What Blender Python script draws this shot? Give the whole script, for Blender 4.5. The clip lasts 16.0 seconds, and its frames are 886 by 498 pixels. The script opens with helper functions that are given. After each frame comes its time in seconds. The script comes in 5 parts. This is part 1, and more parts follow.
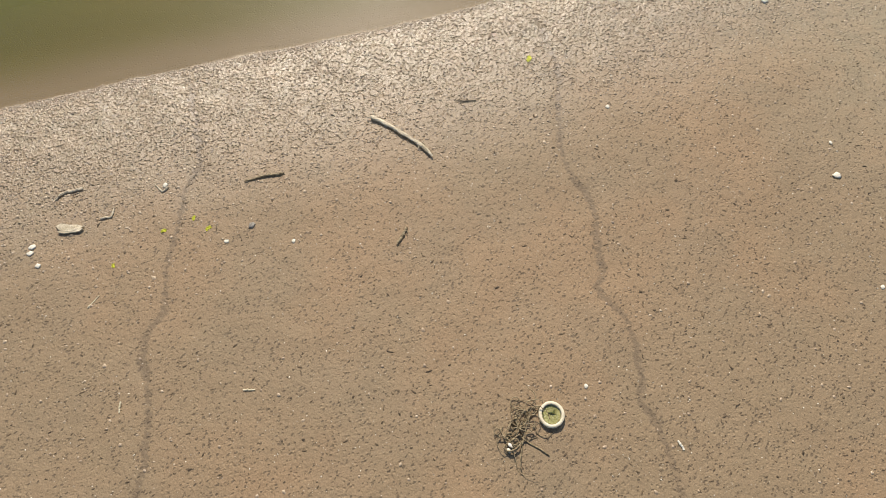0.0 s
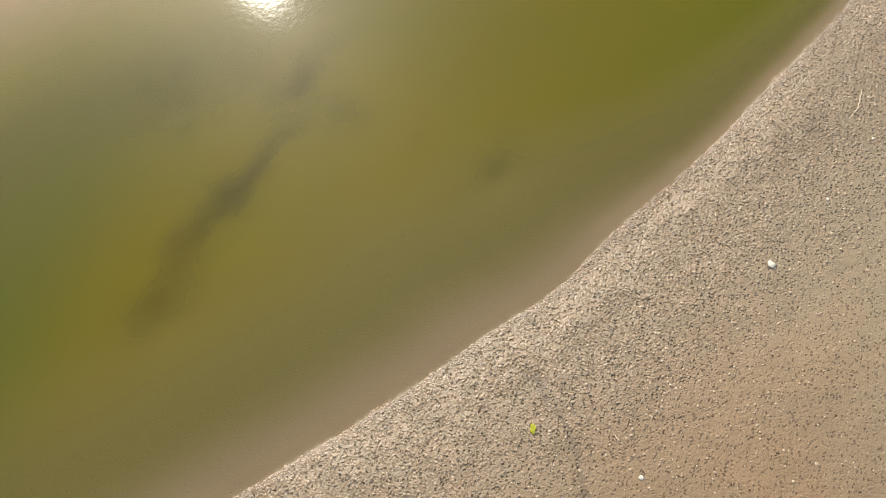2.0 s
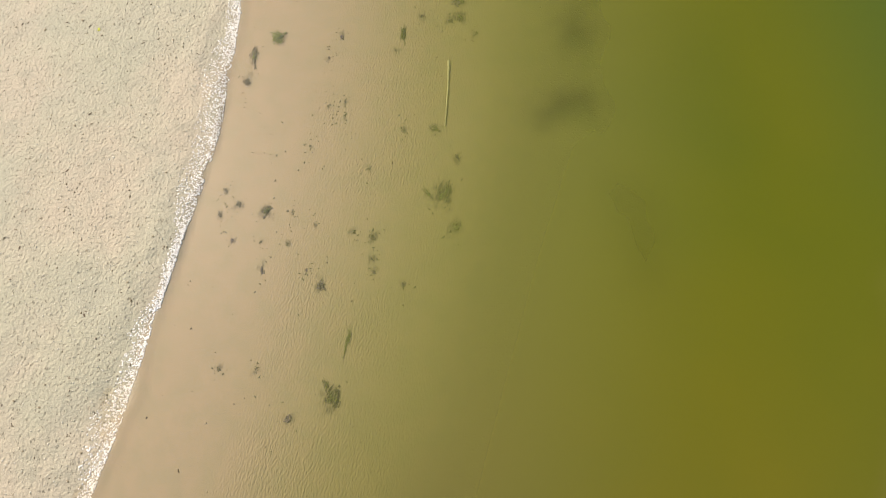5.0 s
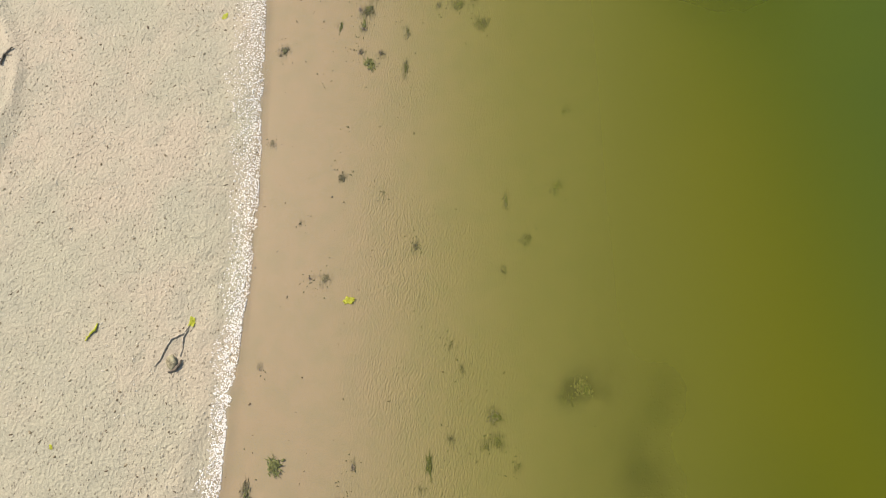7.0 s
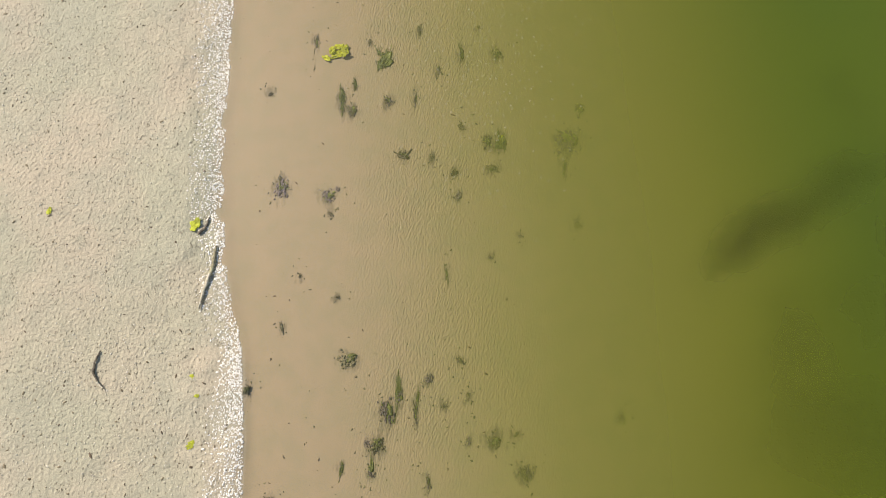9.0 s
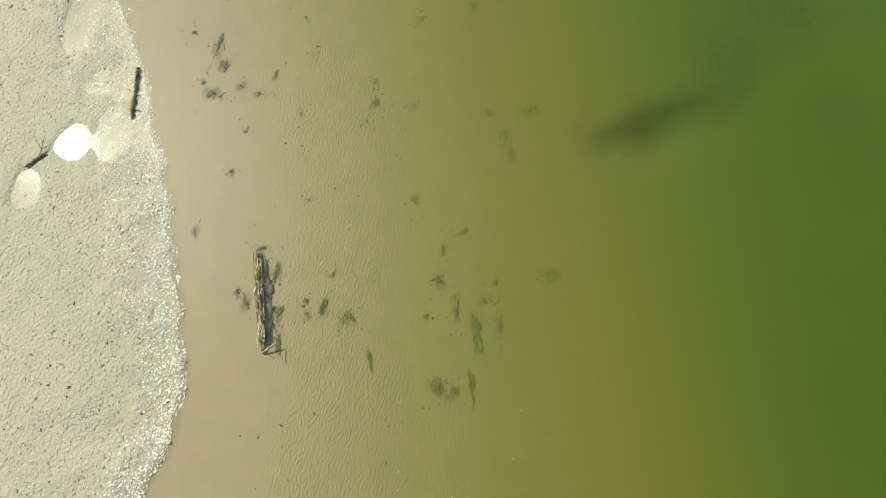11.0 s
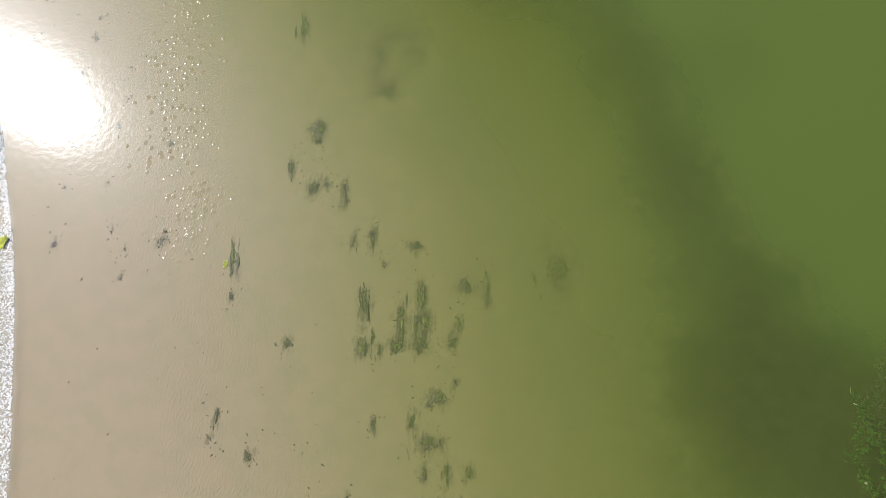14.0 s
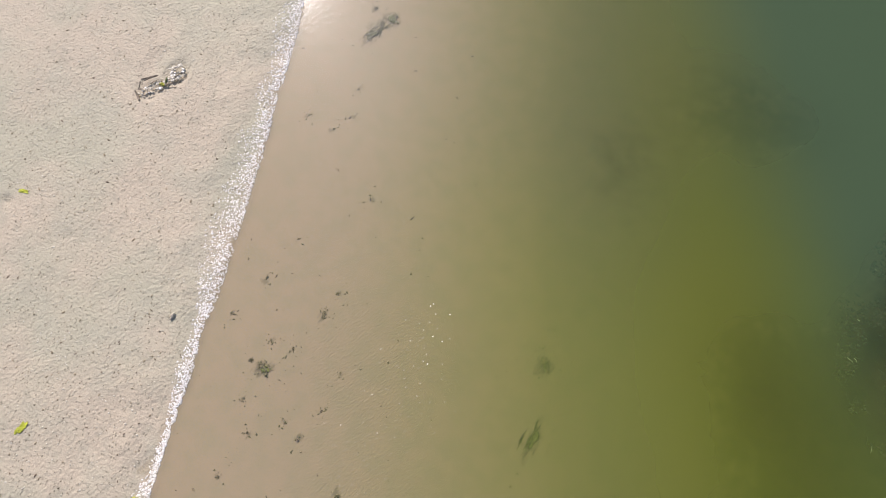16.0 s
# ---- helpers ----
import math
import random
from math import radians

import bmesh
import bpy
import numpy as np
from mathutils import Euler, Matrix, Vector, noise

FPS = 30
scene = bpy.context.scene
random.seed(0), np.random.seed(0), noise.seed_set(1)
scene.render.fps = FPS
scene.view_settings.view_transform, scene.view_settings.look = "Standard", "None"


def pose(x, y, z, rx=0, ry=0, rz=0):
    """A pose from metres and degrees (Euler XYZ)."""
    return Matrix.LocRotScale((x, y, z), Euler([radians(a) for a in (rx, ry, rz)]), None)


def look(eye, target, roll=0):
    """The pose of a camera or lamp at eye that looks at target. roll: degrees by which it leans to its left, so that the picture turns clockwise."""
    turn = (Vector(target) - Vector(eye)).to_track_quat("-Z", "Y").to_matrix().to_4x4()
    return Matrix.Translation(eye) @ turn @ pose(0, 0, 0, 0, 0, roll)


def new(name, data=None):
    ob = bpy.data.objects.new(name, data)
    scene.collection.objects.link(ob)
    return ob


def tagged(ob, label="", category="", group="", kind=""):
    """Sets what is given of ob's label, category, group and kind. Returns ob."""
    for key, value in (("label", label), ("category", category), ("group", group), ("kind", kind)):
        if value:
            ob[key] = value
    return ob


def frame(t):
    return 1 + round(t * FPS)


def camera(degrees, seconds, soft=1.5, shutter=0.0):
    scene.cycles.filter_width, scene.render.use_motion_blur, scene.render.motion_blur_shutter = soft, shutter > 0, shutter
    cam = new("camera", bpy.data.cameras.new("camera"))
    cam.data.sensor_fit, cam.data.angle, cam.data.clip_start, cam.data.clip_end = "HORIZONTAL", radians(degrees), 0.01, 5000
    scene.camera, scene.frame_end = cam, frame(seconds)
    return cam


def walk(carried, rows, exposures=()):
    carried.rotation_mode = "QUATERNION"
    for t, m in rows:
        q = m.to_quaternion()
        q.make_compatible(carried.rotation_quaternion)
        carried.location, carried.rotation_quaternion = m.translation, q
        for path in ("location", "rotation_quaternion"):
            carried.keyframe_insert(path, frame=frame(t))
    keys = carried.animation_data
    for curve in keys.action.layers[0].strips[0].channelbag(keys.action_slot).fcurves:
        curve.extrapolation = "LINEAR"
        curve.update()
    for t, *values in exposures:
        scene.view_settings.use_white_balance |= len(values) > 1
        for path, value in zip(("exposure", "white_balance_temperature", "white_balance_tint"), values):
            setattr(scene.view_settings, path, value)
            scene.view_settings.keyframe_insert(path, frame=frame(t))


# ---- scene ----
# ---------------------------------------------------------------- camera
cam = camera(71.90, 16.0, soft=0.75)
PATH = [
    (0, (3.806, -4.084, 2.244), (3.2, -3.535, 0.419), 0.4),
    (0.5, (3.435, -3.816, 2.381), (2.876, -3.285, 0.536), 0.3),
    (1, (3.115, -3.483, 2.473), (2.577, -2.979, 0.614), -1.6),
    (1.5, (2.878, -3.119, 2.512), (2.326, -2.615, 0.657), -6.3),
    (2, (2.517, -2.765, 2.503), (2.06, -2.211, 0.636), -7.2),
    (2.5, (2.25, -2.425, 2.588), (1.842, -1.846, 0.718), -13.5),
    (2.9, (2.011, -2.165, 2.664), (1.684, -1.58, 0.779), -16.0),
    (3, (1.989, -2.047, 2.653), (1.646, -1.452, 0.774), -18.3),
    (3.2, (1.914, -1.848, 2.661), (1.583, -1.279, 0.773), -20.9),
    (5.3, (1.123, 0.248, 2.581), (0.911, 0.851, 0.686), -20.0),
    (5.5, (1.094, 0.457, 2.597), (0.888, 1.058, 0.7), -19.6),
    (6, (1.034, 0.998, 2.644), (0.847, 1.582, 0.74), -18.8),
    (6.5, (0.989, 1.539, 2.676), (0.82, 2.107, 0.766), -18.2),
    (7, (0.983, 2.058, 2.663), (0.811, 2.638, 0.757), -18.6),
    (7.5, (0.971, 2.647, 2.631), (0.789, 3.197, 0.717), -20.6),
    (8, (0.921, 3.224, 2.586), (0.749, 3.758, 0.666), -20.0),
    (8.5, (0.893, 3.808, 2.57), (0.733, 4.313, 0.641), -19.4),
    (9, (0.883, 4.437, 2.541), (0.712, 4.879, 0.598), -22.7),
    (9.2, (0.871, 4.667, 2.523), (0.698, 5.098, 0.578), -23.5),
    (11.3, (1.022, 7.089, 2.323), (0.846, 7.751, 0.444), -14.9),
    (11.5, (0.996, 7.314, 2.341), (0.829, 7.969, 0.459), -14.3),
    (12, (0.969, 7.938, 2.378), (0.793, 8.543, 0.479), -16.0),
    (12.5, (0.957, 8.501, 2.384), (0.755, 9.105, 0.488), -18.4),
    (13, (0.907, 9.085, 2.402), (0.703, 9.679, 0.503), -18.8),
    (13.5, (0.784, 9.648, 2.482), (0.587, 10.235, 0.58), -18.4),
    (14, (0.622, 10.196, 2.563), (0.404, 10.766, 0.659), -20.4),
    (14.5, (0.456, 10.689, 2.641), (0.191, 11.264, 0.744), -22.0),
    (15, (0.229, 11.245, 2.699), (-0.12, 11.77, 0.801), -25.5),
    (15.5, (-0.102, 11.676, 2.787), (-0.507, 12.185, 0.896), -21.7),
    (16, (-0.482, 12.086, 2.808), (-0.985, 12.516, 0.92), -18.7),
]
walk(cam, [(t, look(eye, target, roll)) for t, eye, target, roll in PATH], [(0.0, 0.08, 7000, 10), (1.0, -0.04, 7000, 10), (2.0, 0.18, 6950, 10), (2.6, 0.42, 6700, 9), (5.3, 0.32, 6900, 10), (9.2, 0.2, 6650, 8), (11.3, 0.26, 6450, -8), (12.0, 0.3, 6250, -2), (12.8, 0.3, 5850, 8), (14.2, 0.3, 5850, 11), (16.0, 0.2, 6150, 18)])

# ---------------------------------------------------------------- light
SUN_AZ, SUN_EL = radians(56.3), radians(41.4)          # to the left of +y, above the horizon
sun_dir = Vector((-math.sin(SUN_AZ) * math.cos(SUN_EL), math.cos(SUN_AZ) * math.cos(SUN_EL), math.sin(SUN_EL)))
sun = new("sun", bpy.data.lights.new("sun", "SUN"))
sun.data.energy, sun.data.angle, sun.data.color = 4.8, radians(0.55), (1.0, 0.945, 0.86)
sun.rotation_euler = sun_dir.to_track_quat("Z", "Y").to_euler()
sun.location = sun_dir * 30

world = bpy.data.worlds.new("world")
scene.world = world
world.use_nodes = True
wn = world.node_tree.nodes
sky = wn.new("ShaderNodeTexSky")
sky.sky_type, sky.sun_disc = "NISHITA", False
sky.sun_elevation, sky.sun_rotation = SUN_EL, -SUN_AZ
world.node_tree.links.new(sky.outputs["Color"], wn["Background"].inputs["Color"])
wn["Background"].inputs["Strength"].default_value = 0.12


# ---------------------------------------------------------------- node helpers
class Mat:
    """A small wrapper that builds a node material."""

    def __init__(self, name):
        self.m = bpy.data.materials.new(name)
        self.m.use_nodes = True
        self.t = self.m.node_tree
        self.t.nodes.clear()
        self.out = self.t.nodes.new("ShaderNodeOutputMaterial")

    def n(self, kind, **inputs):
        node = self.t.nodes.new("ShaderNode" + kind)
        for key, value in inputs.items():
            self.put(node.inputs[key.replace("_", " ")], value)
        return node

    def put(self, socket, value):
        if hasattr(value, "is_linked"):
            self.t.links.new(value, socket)
        elif isinstance(value, tuple) and len(value) == 3 and socket.type == "RGBA":
            socket.default_value = (*value, 1)
        else:
            socket.default_value = value

    def coord(self, which="Object"):
        return self.n("TexCoord").outputs[which]

    def noise(self, scale, detail=3.0, rough=0.55, vec=None, distort=0.0):
        node = self.n("TexNoise", Scale=scale, Detail=detail, Roughness=rough, Distortion=distort)
        self.put(node.inputs["Vector"], vec if vec is not None else self.coord())
        return node.outputs["Fac"]

    def cells(self, scale, vec=None, feature="F1", rand=1.0):
        node = self.n("TexVoronoi", Scale=scale, Randomness=rand)
        node.feature = feature
        self.put(node.inputs["Vector"], vec if vec is not None else self.coord())
        return node.outputs["Distance"]

    def math(self, op, a, b=0.0, c=None):
        node = self.t.nodes.new("ShaderNodeMath")
        node.operation = op
        self.put(node.inputs[0], a), self.put(node.inputs[1], b)
        if c is not None:
            self.put(node.inputs[2], c)
        return node.outputs[0]

    def ramp(self, fac, lo, hi, a=0.0, b=1.0):
        node = self.t.nodes.new("ShaderNodeMapRange")
        node.clamp = True
        node.interpolation_type = "SMOOTHSTEP"
        for i, v in enumerate((fac, lo, hi, a, b)):
            self.put(node.inputs[i], v)
        return node.outputs[0]

    def mix(self, fac, a, b):
        node = self.t.nodes.new("ShaderNodeMix")
        node.data_type = "RGBA"
        self.put(node.inputs[0], fac), self.put(node.inputs[6], a), self.put(node.inputs[7], b)
        return node.outputs[2]

    def attr(self, name):
        node = self.t.nodes.new("ShaderNodeAttribute")
        node.attribute_name = name
        return node.outputs["Fac"]

    def bump(self, height, distance, strength=1.0, normal=None):
        node = self.n("Bump", Height=height, Distance=distance, Strength=strength)
        if normal is not None:
            self.put(node.inputs["Normal"], normal)
        return node.outputs["Normal"]

    def principled(self, color, rough, normal=None, metal=0.0, spec=0.5, sub=0.0):
        node = self.n("BsdfPrincipled")
        self.put(node.inputs["Base Color"], color), self.put(node.inputs["Roughness"], rough)
        node.inputs["Metallic"].default_value = metal
        self.put(node.inputs["Specular IOR Level"], spec)
        if normal is not None:
            self.put(node.inputs["Normal"], normal)
        self.t.links.new(node.outputs[0], self.out.inputs["Surface"])
        return self.m


def simple(name, dark, light, scale=30.0, rough=0.75, bump=0.002, per_object=0.0, spec=0.4):
    """A two-tone mottled natural surface with grain relief."""
    m = Mat(name)
    a, b = m.noise(scale, 4), m.noise(scale * 6, 3)
    fac = m.ramp(m.math("ADD", m.math("MULTIPLY", a, 0.7), m.math("MULTIPLY", b, 0.3)), 0.32, 0.68)
    color = m.mix(fac, dark, light)
    if per_object:
        hsv = m.n("HueSaturation", Color=color)
        rnd = m.n("ObjectInfo").outputs["Random"]
        m.put(hsv.inputs["Value"], m.ramp(rnd, 0, 1, 1 - per_object, 1 + per_object))
        color = hsv.outputs[0]
    return m.principled(color, rough, m.bump(m.math("ADD", a, b), bump), spec=spec)


# ---------------------------------------------------------------- shape of the shore
# where the waterline of each bank runs: (y, x)
LEFT_SHORE = [(-9.0, -4.6), (-5.0, -2.85), (-2.4, -1.45), (-1.22, -0.88), (-0.57, -0.66), (0.0, -0.53), (0.63, -0.39), (1.39, -0.25),
              (2.08, -0.22), (3.03, -0.15), (4.02, -0.18), (4.66, -0.21), (5.03, -0.32), (5.71, -0.35), (6.31, -0.36), (6.96, -0.2), (7.64, -0.37),
              (8.17, -0.53), (8.75, -0.75), (8.95, -0.84), (9.02, -1.0), (9.12, -1.32), (9.7, -1.47), (10.31, -1.58), (10.96, -1.73), (11.77, -2.01),
              (12.12, -2.14), (12.93, -2.44), (13.5, -2.68), (15.0, -3.4), (18.0, -4.9)]
BED_LINE = [(-9.0, -4.6), (-5.0, -2.85), (-2.4, -1.45), (0.0, -0.5), (2.0, -0.22), (4.0, -0.18), (6.0, -0.3), (8.0, -0.5), (9.4, -1.2), (10.8, -1.7), (13.5, -2.7), (18.0, -4.9)]
MURK_LINE = [(-9.0, -1.6), (-5.0, -1.4), (-2.4, -0.5), (-1.2, 0.1), (-0.4, 0.5), (1.3, 1.0), (5.0, 1.05), (7.9, 0.85), (9.5, 0.62), (11.2, 0.22), (12.2, -0.45), (13.0, -0.95), (18.0, -3.0)]
RIGHT_SHORE = [(-9.0, -2.2), (-6.5, 0.0), (-4.45, 1.22), (-3.65, 1.59), (-3.04, 1.91), (-2.54, 2.15), (-2.3, 2.23), (-1.94, 2.41), (-1.59, 2.48),
               (-0.95, 2.68), (-0.6, 2.75), (-0.2, 2.845), (0.06, 2.9), (0.38, 2.93), (0.6, 3.2), (0.9, 4.1), (1.6, 6.0), (4.0, 9.5), (18.0, 14.0)]


def curve_at(rows, y):
    ys, xs = np.array(rows).T
    fine = np.linspace(ys[0], ys[-1], 900)
    val = np.interp(fine, ys, xs)
    kernel = np.hanning(17)
    val = np.convolve(np.pad(val, 8, mode="edge"), kernel / kernel.sum(), "valid")
    lo, hi = (xs[1] - xs[0]) / (ys[1] - ys[0]), (xs[-1] - xs[-2]) / (ys[-1] - ys[-2])
    out = np.interp(y, fine, val)
    slope = np.interp(y, fine, np.gradient(val, fine))
    out = out + np.clip(np.minimum(y - ys[0], 0), -60, 0) * lo + np.clip(np.maximum(y - ys[-1], 0), 0, 60) * hi
    return out, 1 / np.sqrt(1 + slope**2)


def lattice(x, y, seed):
    """Smooth value noise on arrays, about -1 to 1."""
    xi, yi = np.floor(x).astype(np.int64), np.floor(y).astype(np.int64)
    fx, fy = x - xi, y - yi
    fx, fy = fx * fx * (3 - 2 * fx), fy * fy * (3 - 2 * fy)

    def h(a, b):
        v = (a * 374761393 + b * 668265263 + seed * 1442695041) & 0xFFFFFFFF
        v = ((v ^ (v >> 13)) * 1274126177) & 0xFFFFFFFF
        return ((v ^ (v >> 16)) & 0xFFFF) / 32767.5 - 1

    top = h(xi, yi) * (1 - fx) + h(xi + 1, yi) * fx
    low = h(xi, yi + 1) * (1 - fx) + h(xi + 1, yi + 1) * fx
    return top * (1 - fy) + low * fy


def shore_distances(x, y):
    """Metres inland from the waterline of the left and of the right bank; negative over the water."""
    xl, cl = curve_at(LEFT_SHORE, y)
    xr, cr = curve_at(RIGHT_SHORE, y)
    xb, cb = curve_at(BED_LINE, y)
    wob = 0.02 * lattice(x * 2.3, y * 2.3, 5) + 0.02 * lattice(x * 9, y * 9, 6)
    return (xl - x) * cl + wob, (x - xr) * cr + wob * 0.4, np.maximum((x - xb) * cb, 0)


def smooth01(v, lo, hi):
    v = np.clip((v - lo) / (hi - lo), 0, 1)
    return v * v * (3 - 2 * v)


# shallow hollows in the sand spit that stand full of water: x, y, half widths, depth
PUDDLES = [(-0.92, 8.10, 0.085, 0.085, 0.016), (-0.745, 8.13, 0.065, 0.13, 0.014), (-1.035, 8.79, 0.09, 0.26, 0.013), (-1.09, 7.87, 0.07, 0.11, 0.016)]


def ground_height(x, y):
    """Height of sand and bed without the grain."""
    x, y = np.asarray(x, float), np.asarray(y, float)
    dl, dr, wl = shore_distances(x, y)
    d = np.maximum(dl, dr)
    wl = np.where(dl < 0, np.maximum(wl, np.minimum(-dl, 0.12)), 0)
    land = 0.09 * np.clip(d, 0, 0.16) + 0.02 * np.clip(d - 0.16, 0, 3) + 0.01 * np.clip(d - 3, 0, 100)
    land = land * (1 - 0.6 * smooth01(y, 6.9, 7.5) * (1 - smooth01(y, 9.0, 9.5)))
    wr = np.maximum(-dr, 0)
    past = x - curve_at(MURK_LINE, y)[0]
    share = wl / (wl + np.maximum(-past, 0) + 1e-3)
    bed_l = 0.006 * smooth01(wl, 0, 0.06) + 0.044 * share**1.3 + 0.07 * np.clip(past, 0, 2.2) + 0.02 * np.clip(past - 2.2, 0, 60)
    bed_r = 0.16 * (1 + 1.8 * smooth01(y, -2.4, -0.4)) * np.minimum(wr, 0.1) + 0.14 * (1 + 3 * smooth01(y, -1.7, 0.9)) * np.clip(wr - 0.1, 0, 1.5)
    bed = np.minimum(bed_l, np.maximum(bed_r, 0.004))
    z = np.where(d > 0, land, -bed)
    for px, py, rx, ry, dip in PUDDLES:
        z = z - dip * np.exp(-((((x - px) / rx) ** 2 + ((y - py) / ry) ** 2) ** 2))
    return z, d, wl, wr


# ---------------------------------------------------------------- materials of the setting
def sand_material():
    m = Mat("beach_sand")
    wet, algae, rill, ripple, tint = (m.attr(k) for k in ("wet", "algae", "rill", "ripple", "tint"))
    above = m.math("SUBTRACT", 1.0, m.attr("drowned"))
    big, mid, fine = m.noise(1.3, 4), m.noise(11, 4), m.noise(210, 3, 0.65)
    warp = m.n("VectorMath", Vector=m.coord())
    warp.operation = "ADD"
    shift = m.n("TexNoise", Scale=70.0, Detail=2.0)
    m.put(shift.inputs["Vector"], m.coord())
    half = m.n("VectorMath")
    half.operation = "SCALE"
    m.put(half.inputs[0], shift.outputs["Color"])
    half.inputs["Scale"].default_value = 0.008
    m.put(warp.inputs[1], half.outputs[0])
    fleck = m.n("TexVoronoi", Scale=118.0)
    stretch = m.n("Mapping", Vector=warp.outputs[0], Rotation=(0, 0, 0.7), Scale=(1.0, 0.62, 1.0)).outputs[0]
    m.put(fleck.inputs["Vector"], stretch)
    blot = m.noise(3.1, 3)
    pale = m.mix(m.ramp(big, 0.38, 0.62), (0.455, 0.373, 0.262), (0.40, 0.36, 0.247))
    pale = m.mix(m.ramp(blot, 0.45, 0.7, 0.0, 0.6), pale, (0.385, 0.35, 0.248))
    brown = m.mix(m.ramp(big, 0.38, 0.62), (0.27, 0.174, 0.096), (0.238, 0.167, 0.097))
    brown = m.mix(m.ramp(blot, 0.45, 0.7, 0.0, 0.6), brown, (0.228, 0.165, 0.1))
    pale = m.mix(m.ramp(mid, 0.5, 0.75, 0.0, 0.5), pale, (0.325, 0.295, 0.207))
    brown = m.mix(m.attr("bleach"), brown, m.mix(m.ramp(mid, 0.35, 0.65), (0.315, 0.25, 0.16), (0.28, 0.235, 0.155)))
    dry = m.mix(tint, pale, brown)
    soaked = m.mix(m.ramp(mid, 0.35, 0.7), (0.368, 0.284, 0.182), (0.338, 0.274, 0.172))
    soaked = m.mix(tint, soaked, m.mix(m.ramp(mid, 0.35, 0.7), (0.295, 0.205, 0.11), (0.262, 0.193, 0.104)))
    color = m.mix(wet, dry, soaked)
    chance = m.n("SeparateColor", Color=fleck.outputs["Color"])
    size = m.ramp(chance.outputs["Red"], m.math("MULTIPLY_ADD", tint, -0.14, 0.72), 1.0, 0.05, m.math("MULTIPLY_ADD", m.math("MULTIPLY", tint, wet), 0.12, 0.45))
    speck = m.ramp(m.math("SUBTRACT", size, fleck.outputs["Distance"]), -0.01, 0.06)
    speck = m.math("MULTIPLY", speck, m.math("MULTIPLY", above, m.math("MULTIPLY_ADD", tint, 0.0, 0.8)))
    color = m.mix(speck, color, m.mix(tint, (0.20, 0.165, 0.105), (0.115, 0.078, 0.045)))
    silt = m.math("MULTIPLY", tint, m.attr("drowned"))
    color = m.mix(silt, color, (0.182, 0.142, 0.088))
    light = m.ramp(m.noise(150, 2, 0.5, distort=0.4), 0.70, 0.76)
    color = m.mix(m.math("MULTIPLY", m.math("MULTIPLY", light, above), 0.45), color, (0.66, 0.62, 0.52))
    grain = m.math("MULTIPLY_ADD", m.math("SUBTRACT", m.ramp(fine, 0.25, 0.75, 0.80, 1.18), 1.0), m.math("MULTIPLY_ADD", above, 0.75, 0.25), 1.0)
    hsv = m.n("HueSaturation", Color=color)
    m.put(hsv.inputs["Value"], grain)
    color = m.mix(m.ramp(m.math("ADD", rill, m.math("MULTIPLY", m.math("SUBTRACT", m.noise(75, 4, 0.65), 0.5), 1.1)), 0.42, 0.7, 0.0, 0.62), hsv.outputs[0], (0.135, 0.094, 0.056))
    ragged = m.math("MULTIPLY", m.math("MULTIPLY", m.math("SUBTRACT", m.noise(8, 5, 0.65), 0.5), 0.5), m.ramp(algae, 0.0, 0.35))
    patch = m.ramp(m.math("ADD", algae, ragged), 0.0, 0.55)
    color = m.mix(patch, color, m.mix(m.noise(16, 4), (0.045, 0.044, 0.022), (0.095, 0.08, 0.042)))
    fibre = m.n("Mapping", Vector=m.coord(), Scale=(1.0, 0.35, 1.0)).outputs[0]
    fuzz = m.ramp(m.math("ADD", m.attr("stain"), m.math("MULTIPLY", m.math("SUBTRACT", m.noise(75, 4, 0.65, vec=fibre), 0.5), 1.5)), 0.25, 0.95)
    color = m.mix(m.math("MULTIPLY", fuzz, m.ramp(m.attr("stain"), 0.03, 0.25, 0.0, 0.72)), color, m.mix(m.noise(9, 2), (0.075, 0.068, 0.05), (0.15, 0.13, 0.08)))
    pit = m.n("TexVoronoi", Scale=76.0)
    m.put(pit.inputs["Vector"], warp.outputs[0])
    depth = m.ramp(m.n("SeparateColor", Color=pit.outputs["Color"]).outputs["Green"], 0.2, 0.9)
    dent = m.math("MULTIPLY", m.ramp(pit.outputs["Distance"], 0.12, 0.48, 1.0, 0.0), depth)
    swell = m.noise(64, 3, 0.6)
    coarse = m.math("SUBTRACT", m.math("MULTIPLY", swell, 0.9), m.math("MULTIPLY", dent, m.ramp(wet, 0.3, 0.7, 0.5, 1.55)))
    brown_high = m.math("MULTIPLY", m.math("ADD", coarse, m.math("MULTIPLY", fine, 0.35)), m.ramp(wet, 0.3, 0.75, 0.65, 1.1))
    pale_high = m.math("ADD", m.math("MULTIPLY", m.noise(62, 2, 0.5, vec=warp.outputs[0]), 0.95), m.math("MULTIPLY", m.math("ADD", m.math("MULTIPLY", fine, 0.4), m.noise(105, 3, 0.55, vec=stretch)), 0.4))
    brown_share = m.math("MULTIPLY", brown_high, m.math("MULTIPLY", tint, 0.75))
    height = m.math("SUBTRACT", m.math("MULTIPLY_ADD", pale_high, m.math("MULTIPLY_ADD", tint, -0.85, 0.85), brown_share), m.math("MULTIPLY", speck, 0.5))
    normal = m.bump(height, m.math("MULTIPLY_ADD", above, 0.0072, 0.0007))
    crest = m.noise(1.0, 1, 0.4, vec=m.n("Mapping", Vector=m.n("Mapping", Vector=m.coord(), Rotation=(0, 0, 0.2)).outputs[0], Scale=(128.0, 52.0, 1.0)).outputs[0], distort=0.35)
